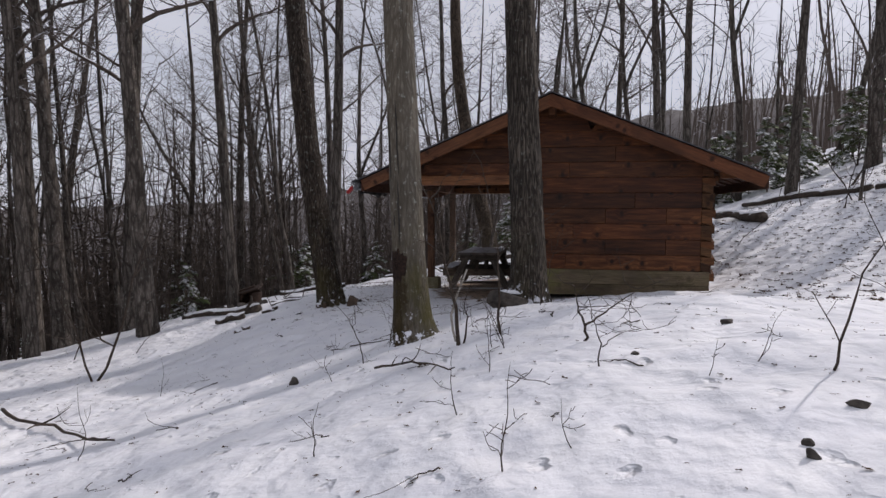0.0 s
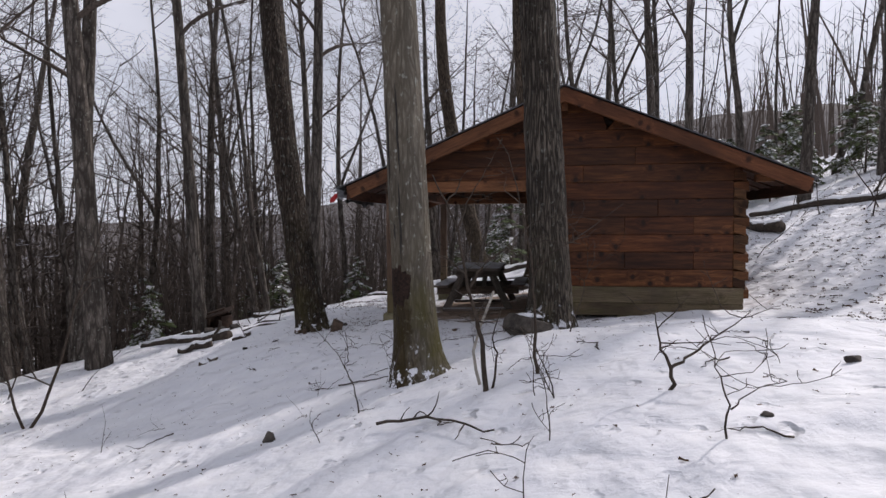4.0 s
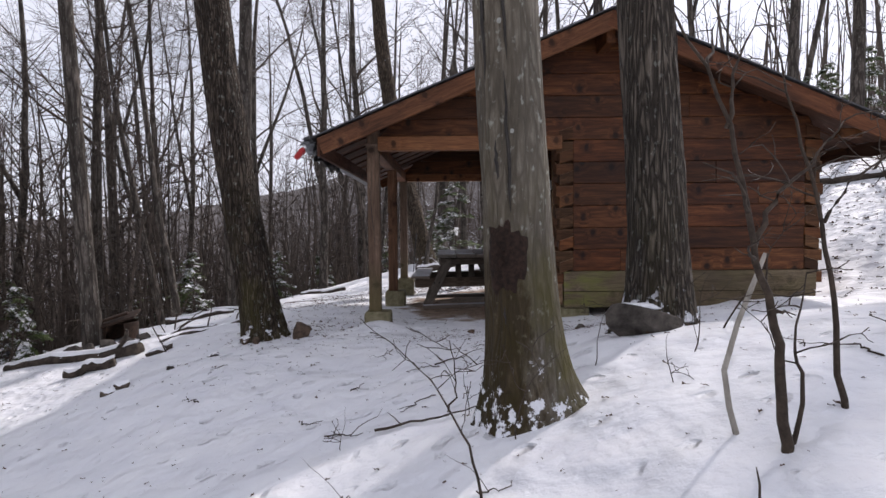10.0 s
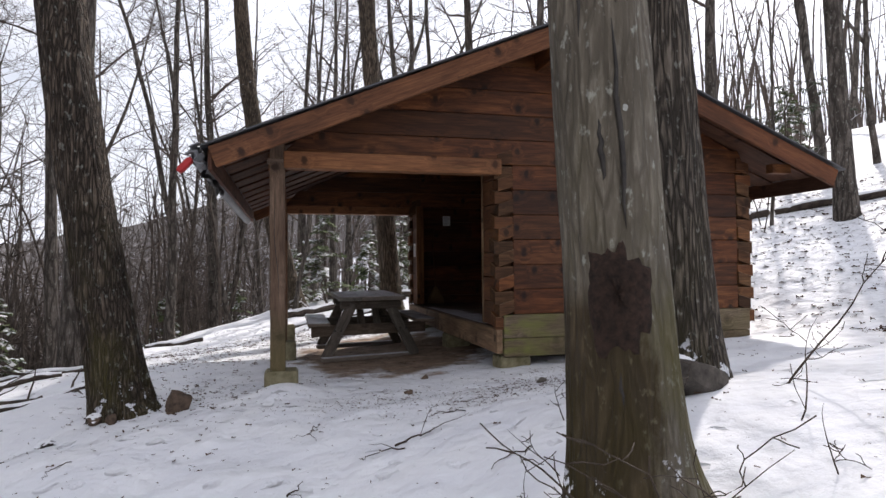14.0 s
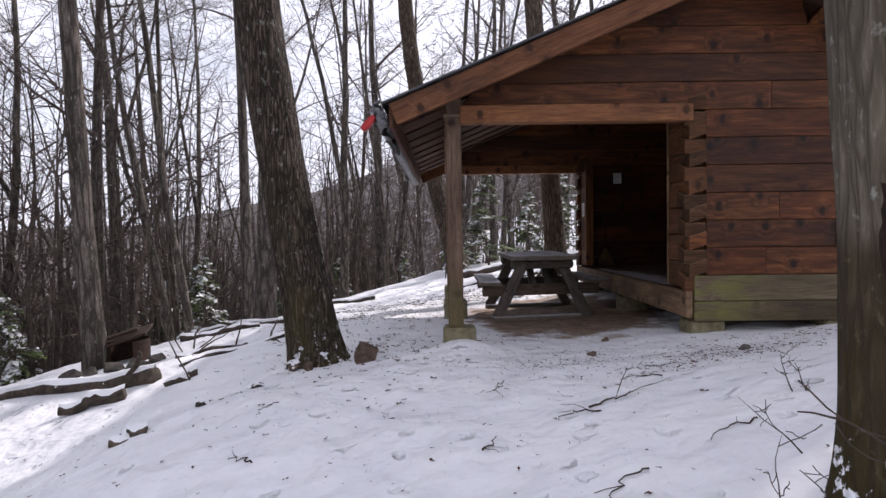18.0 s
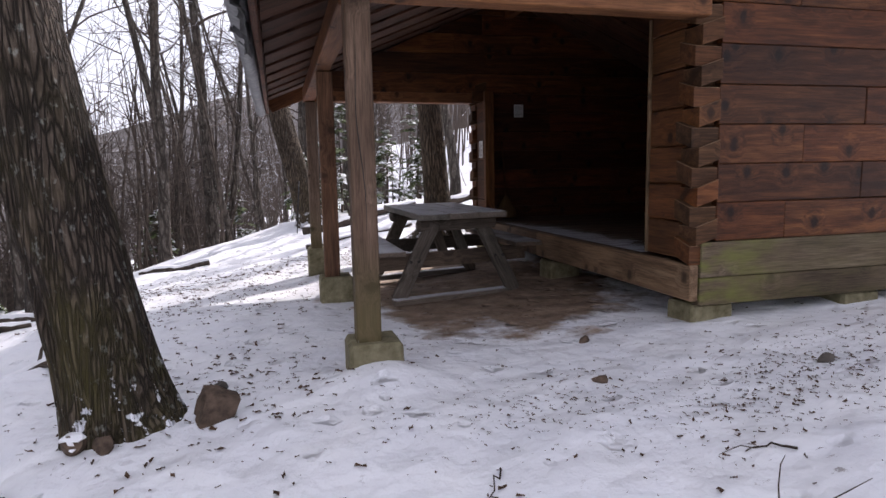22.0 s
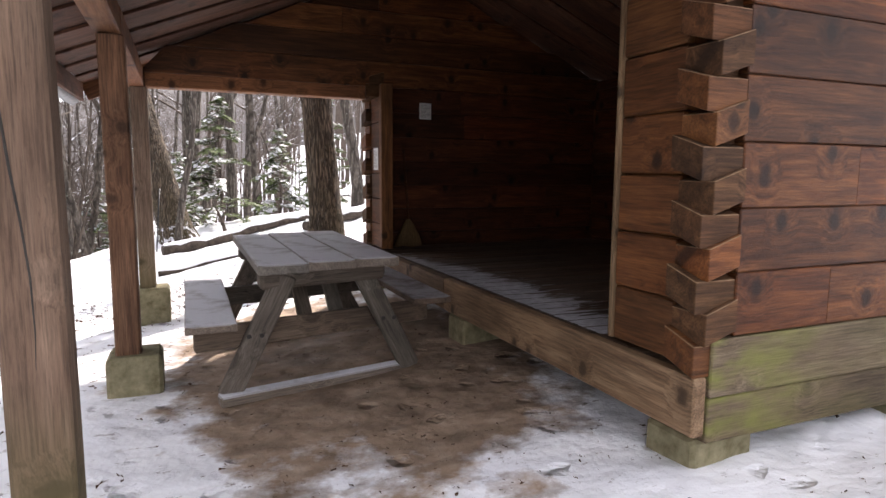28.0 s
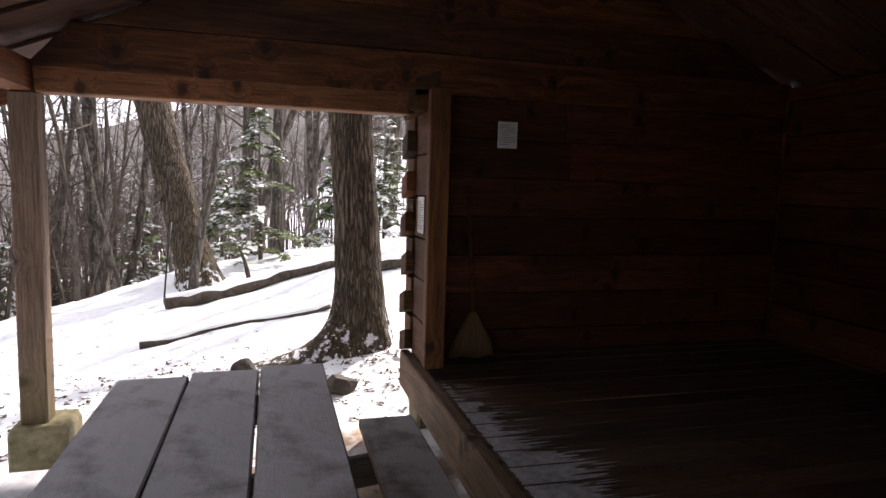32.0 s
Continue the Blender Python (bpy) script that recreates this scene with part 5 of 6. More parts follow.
SAPLINGS = [(1.27, 6.03, 1.5, 0.010, 1, 3), (0.93, 6.23, 0.45, 0.005, 1, 3), (-0.69, 6.56, 0.65, 0.005, 1, 4), 
            (-0.75, 5.81, 0.6, 0.005, 1, 4), (-0.39, 5.02, 0.55, 0.005, 1, 5), (-1.55, 5.59, 0.45, 0.006, 1, 1), (-6.96, 9.87, 3.2, 0.022, 2, 5), (-3.83, 6.25, 0.9, 0.005, 1, 2), (-4.93, 8.64, 0.7, 0.004, 1, 1)]
SAPLINGS += [(-0.07, 5.15, 0.35, 0.004, 1, 2), (0.65, 6.02, 0.3, 0.004, 1, 2), (1.66, 6.19, 1.0, 0.007, 1, 5), (-1.95, 8.56, 0.8, 0.005, 1, 2), (-2.21, 7.42, 0.35, 0.005, 1, 4),
             (-0.77, 7.44, 0.6, 0.006, 1, 5), (-1.41, 9.28, 0.5, 0.005, 1, 2), (-0.65, 7.30, 0.7, 0.006, 2, 4), (-2.89, 9.09, 0.4, 0.004, 1, 4)]
SAPLINGS += [(-2.18, 9.07, 0.42, 0.005, 2, 3), (-0.52, 9.62, 1.1, 0.009, 1, 5), (-0.88, 9.15, 0.6, 0.006, 1, 4), (-1.81, 9.48, 0.5, 0.005, 1, 2), (-1.50, 10.10, 0.3, 0.006, 2, 3), (-1.15, 8.68, 0.4, 0.005, 1, 3)]
for i, (x, y, h, r, n, arms) in enumerate(SAPLINGS):
    sapling(x, y, h, r, 100 + i, n, arms)


def bent_sapling(name, x, y, stems, material, label, seed, twigs=6):
    """A sapling whose stems follow given bends: each a list of offsets from its foot, and a radius at the foot."""
    rnd = random.Random(seed)
    z = gz(x, y)
    base = thing(name, pose(x, y, z), label, "sapling", "saplings in the snow")
    for pts, r in stems:
        tb = Tubes()
        vs = [Vector(p) for p in pts]
        path = []
        for a, b in zip(vs, vs[1:]):
            for k in range(4):
                path.append(a.lerp(b, k / 4) + Vector((rnd.gauss(0, 0.006), rnd.gauss(0, 0.006), 0)))
        path.append(vs[-1])
        n = len(path) - 1
        tb.add(path, [max(0.0022, r * (1 - 0.8 * i / n)) for i in range(n + 1)], 7)
        for _ in range(twigs):
            k = rnd.randint(n // 3, n)
            a = rnd.uniform(0, 6.28)
            length = rnd.uniform(0.12, 0.42)
            bp = wander(rnd, path[k], (math.cos(a), math.sin(a) * 0.7, rnd.uniform(0.0, 0.8)), length, 6, 0.25, 0.02)
            tb.add(bp, [max(0.0016, r * 0.35 * (1 - 0.75 * i / 6)) for i in range(7)], 5)
            for _ in range(2):
                c = rnd.uniform(0, 6.28)
                tp = wander(rnd, bp[rnd.randint(2, 5)], (math.cos(c), math.sin(c), rnd.uniform(-0.1, 0.7)), length * rnd.uniform(0.25, 0.5), 3, 0.25)
                tb.add(tp, [0.0022, 0.002, 0.0017, 0.0014], 4)
        part("stem", tb.mesh("stem", material), material, base, "", pose(x, y, z))
    return base


# the largest clump: a dark stem that forks twice, a lower one beside it and a pale dead one
bent_sapling("sapling", -1.118, 7.724, [
    ([(0, 0, -0.06), (-0.02, 0.01, 0.25), (-0.06, 0.0, 0.48), (-0.12, 0.0, 0.71), (-0.2, 0.02, 1.11), (-0.38, 0.05, 1.5)], 0.021),
    ([(-0.12, 0.0, 0.70), (-0.05, 0.05, 0.85), (0.12, 0.1, 0.98), (0.3, 0.2, 1.15)], 0.011),
    ([(-0.2, 0.02, 1.10), (-0.15, 0.1, 1.3), (-0.02, 0.2, 1.55)], 0.009),
    ([(0.03, 0.03, -0.04), (0.08, 0.04, 0.22), (0.04, 0.05, 0.36), (0.1, 0.08, 0.6)], 0.010)], M_STEM, "dark forked sapling clump with crossing twigs in the snow", 61, 5)
bent_sapling("sapling", -0.775, 7.957, [
    ([(0, 0, -0.06), (-0.02, 0.03, 0.3), (-0.03, 0.10, 0.7), (-0.10, 0.18, 1.1), (-0.22, 0.2, 1.6)], 0.014),
    ([(-0.03, 0.10, 0.7), (0.10, 0.14, 0.86), (0.3, 0.2, 0.98), (0.62, 0.3, 1.22)], 0.008)], M_STEM, "tall thin sapling with a long side branch", 62, 6)
bent_sapling("sapling", -2.142, 8.052, [
    ([(0, 0, -0.05), (-0.06, 0.02, 0.2), (-0.18, 0.05, 0.42), (-0.34, 0.08, 0.58)], 0.007),
    ([(-0.13, 0.04, 0.33), (-0.10, 0.05, 0.45), (-0.13, 0.05, 0.62)], 0.005)], M_STEM, "thin forked sapling leaning over the snow", 63, 4)
bent_sapling("sapling", -0.011, 7.091, [
    ([(0, 0, -0.05), (-0.01, 0.0, 0.12), (-0.07, 0.02, 0.26), (-0.09, 0.02, 0.42)], 0.014),
    ([(-0.01, 0.0, 0.12), (0.1, 0.02, 0.2), (0.24, 0.04, 0.3), (0.42, 0.06, 0.44)], 0.010)], M_STEM, "stout low forked shrub in the snow", 64, 4)
bent_sapling("sapling", 0.048, 6.278, [
    ([(0, 0, -0.05), (0.02, 0.0, 0.14), (-0.03, 0.0, 0.3), (-0.09, 0.0, 0.52)], 0.006),
    ([(0.02, 0.0, 0.12), (0.12, 0.03, 0.2), (0.26, 0.05, 0.24)], 0.004)], M_STEM, "thin bare sapling with spreading twigs", 65, 4)
dead = thing("dead_stem", pose(-1.178, 7.948, gz(-1.178, 7.948)), "pale broken dead stem leaning in the snow", "stem")
tb = Tubes()
tb.add([Vector(p) for p in ((0, 0, -0.05), (-0.04, 0.0, 0.1), (-0.06, 0.0, 0.24), (-0.01, 0.0, 0.42), (0.04, 0.0, 0.55), (0.09, 0.0, 0.68))], [0.012, 0.0115, 0.011, 0.010, 0.010, 0.008], 8)
part("stem", tb.mesh("stem", M_PALEWOOD), M_PALEWOOD, dead, "", pose(-1.178, 7.948, gz(-1.178, 7.948)))
rnd_s = random.Random(8)
k = 0
while k < 70:
    x, y = rnd_s.uniform(-15, 9), rnd_s.uniform(4, 28)
    if -4.6 < x < 2.4 and y < 22.5 or (-6.5 < x < 4 and y < 11):
        continue
    sapling(x, y, rnd_s.uniform(1.0, 3.4), rnd_s.uniform(0.006, 0.016), 300 + k, 1, 6, 1.0, "thin bare understorey sapling in the woods")
    k += 1


# ---- rocks, logs, fallen branches ----
def rock(x, y, sx, sy, sz, seed, material, label, sink=0.3, turn=0.0, slab=False, snow=0.0):
    """A weathered stone: a ball cut by flat planes; a slab is cut by six sides of a tilted block, and may carry snow."""
    rnd = random.Random(seed)
    bm = bmesh.new()
    bmesh.ops.create_icosphere(bm, subdivisions=3, radius=1.0)
    planes = [(Vector((rnd.gauss(0, 1), rnd.gauss(0, 1), rnd.gauss(0, 0.8))).normalized(), rnd.uniform(0.48, 0.74)) for _ in range(12)]
    if slab:
        tilt = Matrix.Rotation(radians(14), 3, "Y") @ Matrix.Rotation(radians(8), 3, "X")
        planes = [(tilt @ Vector(n), 0.56) for n in ((1, 0, 0), (-1, 0, 0), (0, 1, 0), (0, -1, 0), (0, 0, 1), (0, 0, -1))] + planes[:3]
    for v in bm.verts:
        for n, d in planes * (2 if slab else 1):
            over = v.co.dot(n) - d
            if over > 0:
                v.co -= n * over
        v.co *= 1.2 + (0.14 if slab else 0.05) * noise.noise(v.co * 2.5 + Vector((seed, 0, 0))) + 0.025 * noise.noise(v.co * 7 + Vector((0, seed, 0)))
        v.co = Vector((v.co.x * sx, v.co.y * sy, v.co.z * sz))
    z = gz(x, y) + sz * (0.75 - sink)
    cap = None
    if snow:
        bm.normal_update()
        cap = bm.copy()
        bmesh.ops.delete(cap, geom=[f for f in cap.faces if f.normal.z < 0.6 or noise.noise(f.calc_center_median() / max(sx, sy) * 2.4 + Vector((0, 0, seed))) > snow], context="FACES")
        bmesh.ops.solidify(cap, geom=list(cap.faces), thickness=-0.008)
    turned = pose(x, y, z, rnd.uniform(-8, 8), rnd.uniform(-8, 8), turn)
    ob = part("rock", bm, material, None, "", turned)
    if cap is not None and len(cap.faces):
        part("snow_cap", cap, M_SNOW, ob, "thin patch of snow", turned)
    return tagged(ob, label, "rock")


rock(-3.93, 12.42, 0.12, 0.085, 0.125, 1, M_ROCK, "upright angular brown rock beside the leaning tree", 0.3, 20, True)
rock(-3.99, 12.6, 0.06, 0.045, 0.045, 18, M_ROCK, "small brown stone behind the upright rock", 0.3, 0, False, 0.2)
rock(-4.54, 12.38, 0.07, 0.06, 0.05, 2, M_ROCK, "flat brown stone at the foot of the tree", 0.3, 0, False, 0.3)
rock(-4.40, 12.30, 0.045, 0.05, 0.055, 3, M_ROCK, "small brown stone at the foot of the tree")
rock(-3.97, 12.85, 0.05, 0.045, 0.035, 4, M_GREYROCK, "small grey stone in trodden snow")
rock(-5.15, 11.86, 0.05, 0.04, 0.03, 5, M_GREYROCK, "flat grey stone half under snow", 0.3, 0, False, 0.2)
rock(-4.80, 12.12, 0.10, 0.06, 0.03, 6, M_GREYROCK, "thin flat stone in the snow", 0.3, 0, False, 0.25)
rock(-0.967, 11.74, 0.055, 0.04, 0.025, 7, M_GREYROCK, "flat stone among leaf litter")
rock(-0.93, 9.86, 0.27, 0.16, 0.15, 8, M_GREYROCK, "dark rock under the ash tree with a snow cap", 0.35)
rock(-1.75, 12.8, 0.045, 0.035, 0.025, 9, M_ROCK, "small brown stone in trodden snow")
rock(-2.04, 12.08, 0.05, 0.035, 0.02, 10, M_ROCK, "small reddish stone in the snow")
rock(1.16, 5.42, 0.06, 0.03, 0.02, 11, M_GREYROCK, "flat dark stone breaking through the snow")
rock(1.067, 7.474, 0.045, 0.035, 0.03, 16, M_GREYROCK, "dark stone breaking through the snow")
rock(0.296, 6.525, 0.03, 0.02, 0.015, 17, M_GREYROCK, "flat grey stone half under snow")
rock(0.81, 4.94, 0.032, 0.026, 0.022, 12, M_GREYROCK, "dark stone half under snow")
rock(0.84, 5.06, 0.024, 0.02, 0.02, 19, M_GREYROCK, "small dark stone half under snow")
rock(-2.84, 7.93, 0.06, 0.04, 0.05, 13, M_GREYROCK, "pointed stump stone with snow on it")
rock(-1.35, 17.95, 0.14, 0.11, 0.09, 14, M_GREYROCK, "mossy stone beside the far porch end")
rock(-2.05, 18.6, 0.12, 0.09, 0.10, 15, M_GREYROCK, "grey stone with snow on top")
cap = bmesh.new()
bmesh.ops.create_icosphere(cap, subdivisions=3, radius=1.0)
for v in cap.verts:
    ragged = 1 + 0.35 * noise.noise(v.co * 1.7 + Vector((4, 0, 0)))
    v.co = Vector((v.co.x * 0.17 * ragged, v.co.y * 0.10 * ragged, max(v.co.z, -0.3) * 0.03 + 0.012 * noise.noise(v.co * 2)))
snow_cap = part("snow_cap", cap, M_SNOW, None, "", pose(-0.92, 10.05, gz(-0.88, 10.02) + 0.165))
snow_cap.data.shade_smooth()
tagged(snow_cap, "soft cap of snow lying on the dark rock", "snow")


def log_between(a, b, r, seed, label, lift=0.6, snow=True, branchy=0, name="fallen_log"):
    """A fallen log along the ground from a to b, with a cap of snow along its top."""
    rnd = random.Random(seed)
    n = 12
    pts = []
    for i in range(n + 1):
        t = i / n
        x, y = a[0] + (b[0] - a[0]) * t, a[1] + (b[1] - a[1]) * t
        x += 0.04 * math.sin(t * 7 + seed)
        pts.append(Vector((x, y, float(smooth_height(x, y)) + r * lift + 0.02 * math.sin(t * 9 + seed * 2))))
    c = pts[n // 2].copy()
    log = thing(name, pose(c.x, c.y, c.z - r), label, "log")
    rad = [r * (1 - 0.35 * i / n) * rnd.uniform(0.92, 1.08) for i in range(n + 1)]
    tb = Tubes()
    tb.add(pts, rad, 12)
    for _ in range(branchy):
        k = rnd.randint(2, n - 2)
        d = Vector((rnd.uniform(-1, 1), rnd.uniform(-1, 1), rnd.uniform(0.1, 0.5)))
        L = rnd.uniform(0.3, 0.9)
        tb.add(wander(rnd, pts[k], d, L, 5, 0.15, -0.03), [r * 0.4 * (1 - 0.13 * s) for s in range(6)], 6)
    part("trunk", tb.mesh("trunk", M_DEAD), M_DEAD, log)
    if snow:
        vs, fs = [], []
        for i, p in enumerate(pts):
            wv = rad[i] * (0.72 + 0.2 * math.sin(i * 2.3 + seed)) * (0.25 if i in (0, n) else 1)
            side = (pts[min(i + 1, n)] - pts[max(i - 1, 0)]).cross(Vector((0, 0, 1))).normalized()
            zz = math.sqrt(max(rad[i] ** 2 - wv ** 2, 0))
            for q, h in ((-1, -0.004), (-0.55, 0.022), (0, 0.032), (0.55, 0.022), (1, -0.004)):
                zq = math.sqrt(max(rad[i] ** 2 - (wv * q) ** 2, 0))
                vs.append(tuple(p + side * (wv * q) + Vector((0, 0, zq + h * min(1, r / 0.07)))))
        for i in range(n):
            for q in range(4):
                fs.append((i * 5 + q, i * 5 + q + 1, i * 5 + q + 6, i * 5 + q + 5))
        part("snow_cap", add_mesh("snow_cap", vs, fs, M_SNOW, True), M_SNOW, log, "snow along the top")
    return log


log_between((-6.02, 12.86), (-8.0, 13.36), 0.09, 1, "thick fallen log near the fire ring capped with snow", 0.5, True, 1)
log_between((-6.16, 12.57), (-6.62, 12.38), 0.065, 2, "short log by the fire ring with snow on it")
log_between((-5.9, 13.2), (-5.0, 14.1), 0.035, 3, "thin barkless log beside the fire ring", 0.6, True, 2)
log_between((-6.8, 15.32), (-5.85, 15.78), 0.05, 4, "fallen pole on the edge of the clearing", 0.6, True, 0)
log_between((-6.2, 13.67), (-5.5, 13.95), 0.028, 14, "thin broken pole beside the fire ring", 0.8, True, 3)
log_between((-5.45, 11.56), (-5.62, 11.40), 0.06, 15, "short cut chunk of wood in the snow", 0.4, True, 0)
log_between((-5.55, 12.80), (-5.75, 12.62), 0.05, 16, "snowed-in cut log end", 0.3, True, 0)
log_between((-7.3, 16.9), (-5.4, 15.8), 0.06, 5, "thin fallen pole in the snow", 0.6, True, 2)
log_between((-5.79, 20.03), (-4.75, 19.96), 0.06, 6, "short dark log lying in the snow")
log_between((-3.15, 21.48), (-0.7, 22.62), 0.10, 7, "dark rotting log behind the shelter capped with snow", 0.6, True, 2)
log_between((-3.2, 20.13), (-1.25, 20.39), 0.045, 8, "thin pole lying in the snow behind the shelter", 0.5)
log_between((-0.9, 21.6), (0.9, 22.4), 0.10, 9, "fallen log beyond the thick oak")
log_between((3.95, 17.1), (3.45, 19.4), 0.12, 10, "thick sawn log lying down the slope with snow on it", 0.9, True, 0)
log_between((5.9, 16.7), (4.3, 20.2), 0.09, 11, "long fallen log lying up the hillside", 0.6, True, 2)
log_between((5.95, 16.6), (7.4, 14.4), 0.085, 12, "fallen log on the snowy hillside", 0.6, True, 2)


def stick(pts2, r, seed, label, lift=0.01, arms=3):
    rnd = random.Random(seed)
    pts = []
    n = 10
    for i in range(n + 1):
        t = i / n * (len(pts2) - 1)
        k = min(int(t), len(pts2) - 2)
        u = t - k
        x = pts2[k][0] * (1 - u) + pts2[k + 1][0] * u + rnd.gauss(0, 0.012)
        y = pts2[k][1] * (1 - u) + pts2[k + 1][1] * u + rnd.gauss(0, 0.012)
        pts.append(Vector((x, y, gz(x, y) + r + lift + abs(rnd.gauss(0, 0.006)))))
    tb = Tubes()
    tb.add(pts, [r * (1 - 0.6 * i / n) for i in range(n + 1)], 6)
    for _ in range(arms):
        k = rnd.randint(2, n - 2)
        d = (pts[k + 1] - pts[k]).normalized() + Vector((rnd.gauss(0, 0.7), rnd.gauss(0, 0.7), rnd.uniform(0.05, 0.3)))
        tb.add(wander(rnd, pts[k], d, rnd.uniform(0.1, 0.35), 4, 0.2), [r * 0.5, r * 0.45, r * 0.35, r * 0.3, r * 0.15], 5)
    o = new("fallen_branch", tb.mesh("fallen_branch", M_STEM))
    return tagged(o, label, "branch", "fallen branches")


stick(((-7.0, 8.4), (-5.3, 7.5), (-3.68, 6.46)), 0.022, 1, "long crooked dead branch lying on the snow", 0.03, 4)
stick(((-1.86, 7.48), (-1.5, 7.34), (-1.2, 7.12), (-0.98, 6.85)), 0.012, 2, "dark dead branch lying on the snow", 0.03, 6)
stick(((-2.71, 9.12), (-2.38, 9.14), (-2.06, 9.11)), 0.009, 3, "thin dark branch lying by the maple", 0.01, 3)
stick(((-3.04, 9.38), (-2.8, 9.24)), 0.006, 44, "short bent twig on the snow", 0.005, 3)
stick(((-2.4, 10.66), (-2.12, 10.78)), 0.007, 4, "short broken twig on the snow", 0.005, 2)
rs = random.Random(31)
for i in range(46):
    x, y = rs.uniform(-6, 2), rs.uniform(4, 12.2)
    a = rs.uniform(0, 6.28)
    L = rs.uniform(0.08, 0.32)
    stick(((x, y), (x + L * math.cos(a) * 0.5, y + L * math.sin(a) * 0.5), (x + L * math.cos(a + 0.5), y + L * math.sin(a + 0.5))), rs.uniform(0.003, 0.007), 40 + i, "small broken twig lying on the snow", 0.0, 1)


def litter():
    """Dead leaves, bark chips and bits of twig strewn on the snow."""
    rnd = random.Random(9)
    vs, fs = [], []

    def chip(x, y, s, lift=0.004):
        z = gz(x, y) + lift
        a = rnd.uniform(0, 6.28)
        l, w = s, s * rnd.uniform(0.15, 0.6)
        ca, sa = math.cos(a), math.sin(a)
        b = len(vs)
        for u, v, h in ((-1, -0.3, 0.0), (-0.2, -1, 0.25), (1, -0.2, 0.05), (0.9, 0.4, 0.3), (0.1, 1, 0.1), (-0.8, 0.7, 0.35)):
            px, py = u * l / 2 * rnd.uniform(0.8, 1.2), v * w / 2 * rnd.uniform(0.8, 1.2)
            vs.append((x + px * ca - py * sa, y + px * sa + py * ca, z + h * s * rnd.uniform(0.3, 1.1)))
        vs.append((x, y, z + 0.1 * s))
        for k in range(6):
            fs.append((b + k, b + (k + 1) % 6, b + 6))

    for _ in range(2600):
        chip(rnd.uniform(-9, 3), rnd.uniform(2.5, 13), rnd.choice([0.01, 0.012, 0.015, 0.02, 0.025, 0.04]))
    for _ in range(1000):
        x = rnd.gauss(-1.25, 0.6)
        y = 11.72 + 0.12 * x + rnd.gauss(0, 0.24)
        chip(x, y, rnd.choice([0.008, 0.011, 0.015, 0.02, 0.03]))
    for _ in range(300):
        chip(rnd.gauss(-2.5, 0.35), rnd.gauss(11.9, 0.2), rnd.choice([0.01, 0.016, 0.024]))
    for _ in range(300):
        x, y = rnd.gauss(-1.0, 0.75), rnd.gauss(12.0, 0.28)
        chip(x, y, rnd.choice([0.008, 0.012, 0.016, 0.02, 0.03]))
    for _ in range(500):
        x, y = rnd.gauss(-4.0, 0.5), rnd.gauss(12.9, 0.7)
        chip(x, y, rnd.choice([0.015, 0.02, 0.03, 0.05]))
    for _ in range(1500):
        x, y = rnd.gauss(-1.9, 1.3), rnd.gauss(18.3, 0.5)
        chip(x, y, rnd.choice([0.025, 0.035, 0.05, 0.06]))
    for _ in range(1200):
        x, y = rnd.gauss(-4.6, 0.8), rnd.gauss(16.5, 1.3)
        chip(x, y, rnd.choice([0.02, 0.03, 0.05]))
    for _ in range(2600):
        x, y = rnd.uniform(2.3, 8), rnd.uniform(9, 20)
        chip(x, y, rnd.choice([0.03, 0.05, 0.07, 0.1]))
    for _ in range(500):
        chip(rnd.uniform(-3, -1.1), rnd.uniform(13, 17), rnd.choice([0.015, 0.02, 0.03]))
    tagged(new("leaf_litter", add_mesh("leaf_litter", vs, fs, M_LITTER)), "dead leaves and bark bits strewn over the snow", "leaves", kind="stuff")


litter()


# ---- fire ring ----
def fire_ring(x, y):
    g = gz(x, y)
    ring = thing("fire_ring", pose(x, y, g), "rusted dark steel fire ring half open beside snowy logs", "fire ring")
    vs, fs = [], []
    n = 30
    for i in range(n + 1):
        a = radians(-70 + 300 * i / n)
        for r, z in ((0.24, -0.05), (0.24, 0.25), (0.23, 0.26), (0.23, -0.05)):
            vs.append((r * math.cos(a), r * math.sin(a), z))
    for i in range(n):
        for q in range(4):
            fs.append((i * 4 + q, i * 4 + 4 + q, i * 4 + 4 + (q + 1) % 4, i * 4 + (q + 1) % 4))
    part("steel_wall", add_mesh("steel_wall", vs, fs, M_RUST), M_RUST, ring, "", pose(x, y, g, 0, 0, 20))
    part("grate_plate", box_mesh("grate_plate", 0.56, 0.42, 0.03, M_RUST, 0.006), M_RUST, ring, "rusted plate slanting over the ring", pose(x - 0.02, y - 0.02, g + 0.29, 8, -17, 12))
    part("half_burnt_board", box_mesh("half_burnt_board", 0.5, 0.09, 0.035, M_RUST, 0.008), M_RUST, ring, "charred board lying on the plate", pose(x - 0.08, y - 0.12, g + 0.315, 8, -17, 20))
    for k, (a, s) in enumerate(((208, 0.10), (236, 0.13), (262, 0.10), (285, 0.12), (306, 0.14), (328, 0.12))):
        rock(x + 0.58 * math.cos(radians(a)), y + 0.62 * math.sin(radians(a)), s, s * 0.8, s * 0.6, 50 + k, M_GREYROCK, "grey stone in the ring of stones round the fire", 0.45)


fire_ring(-6.95, 14.2)


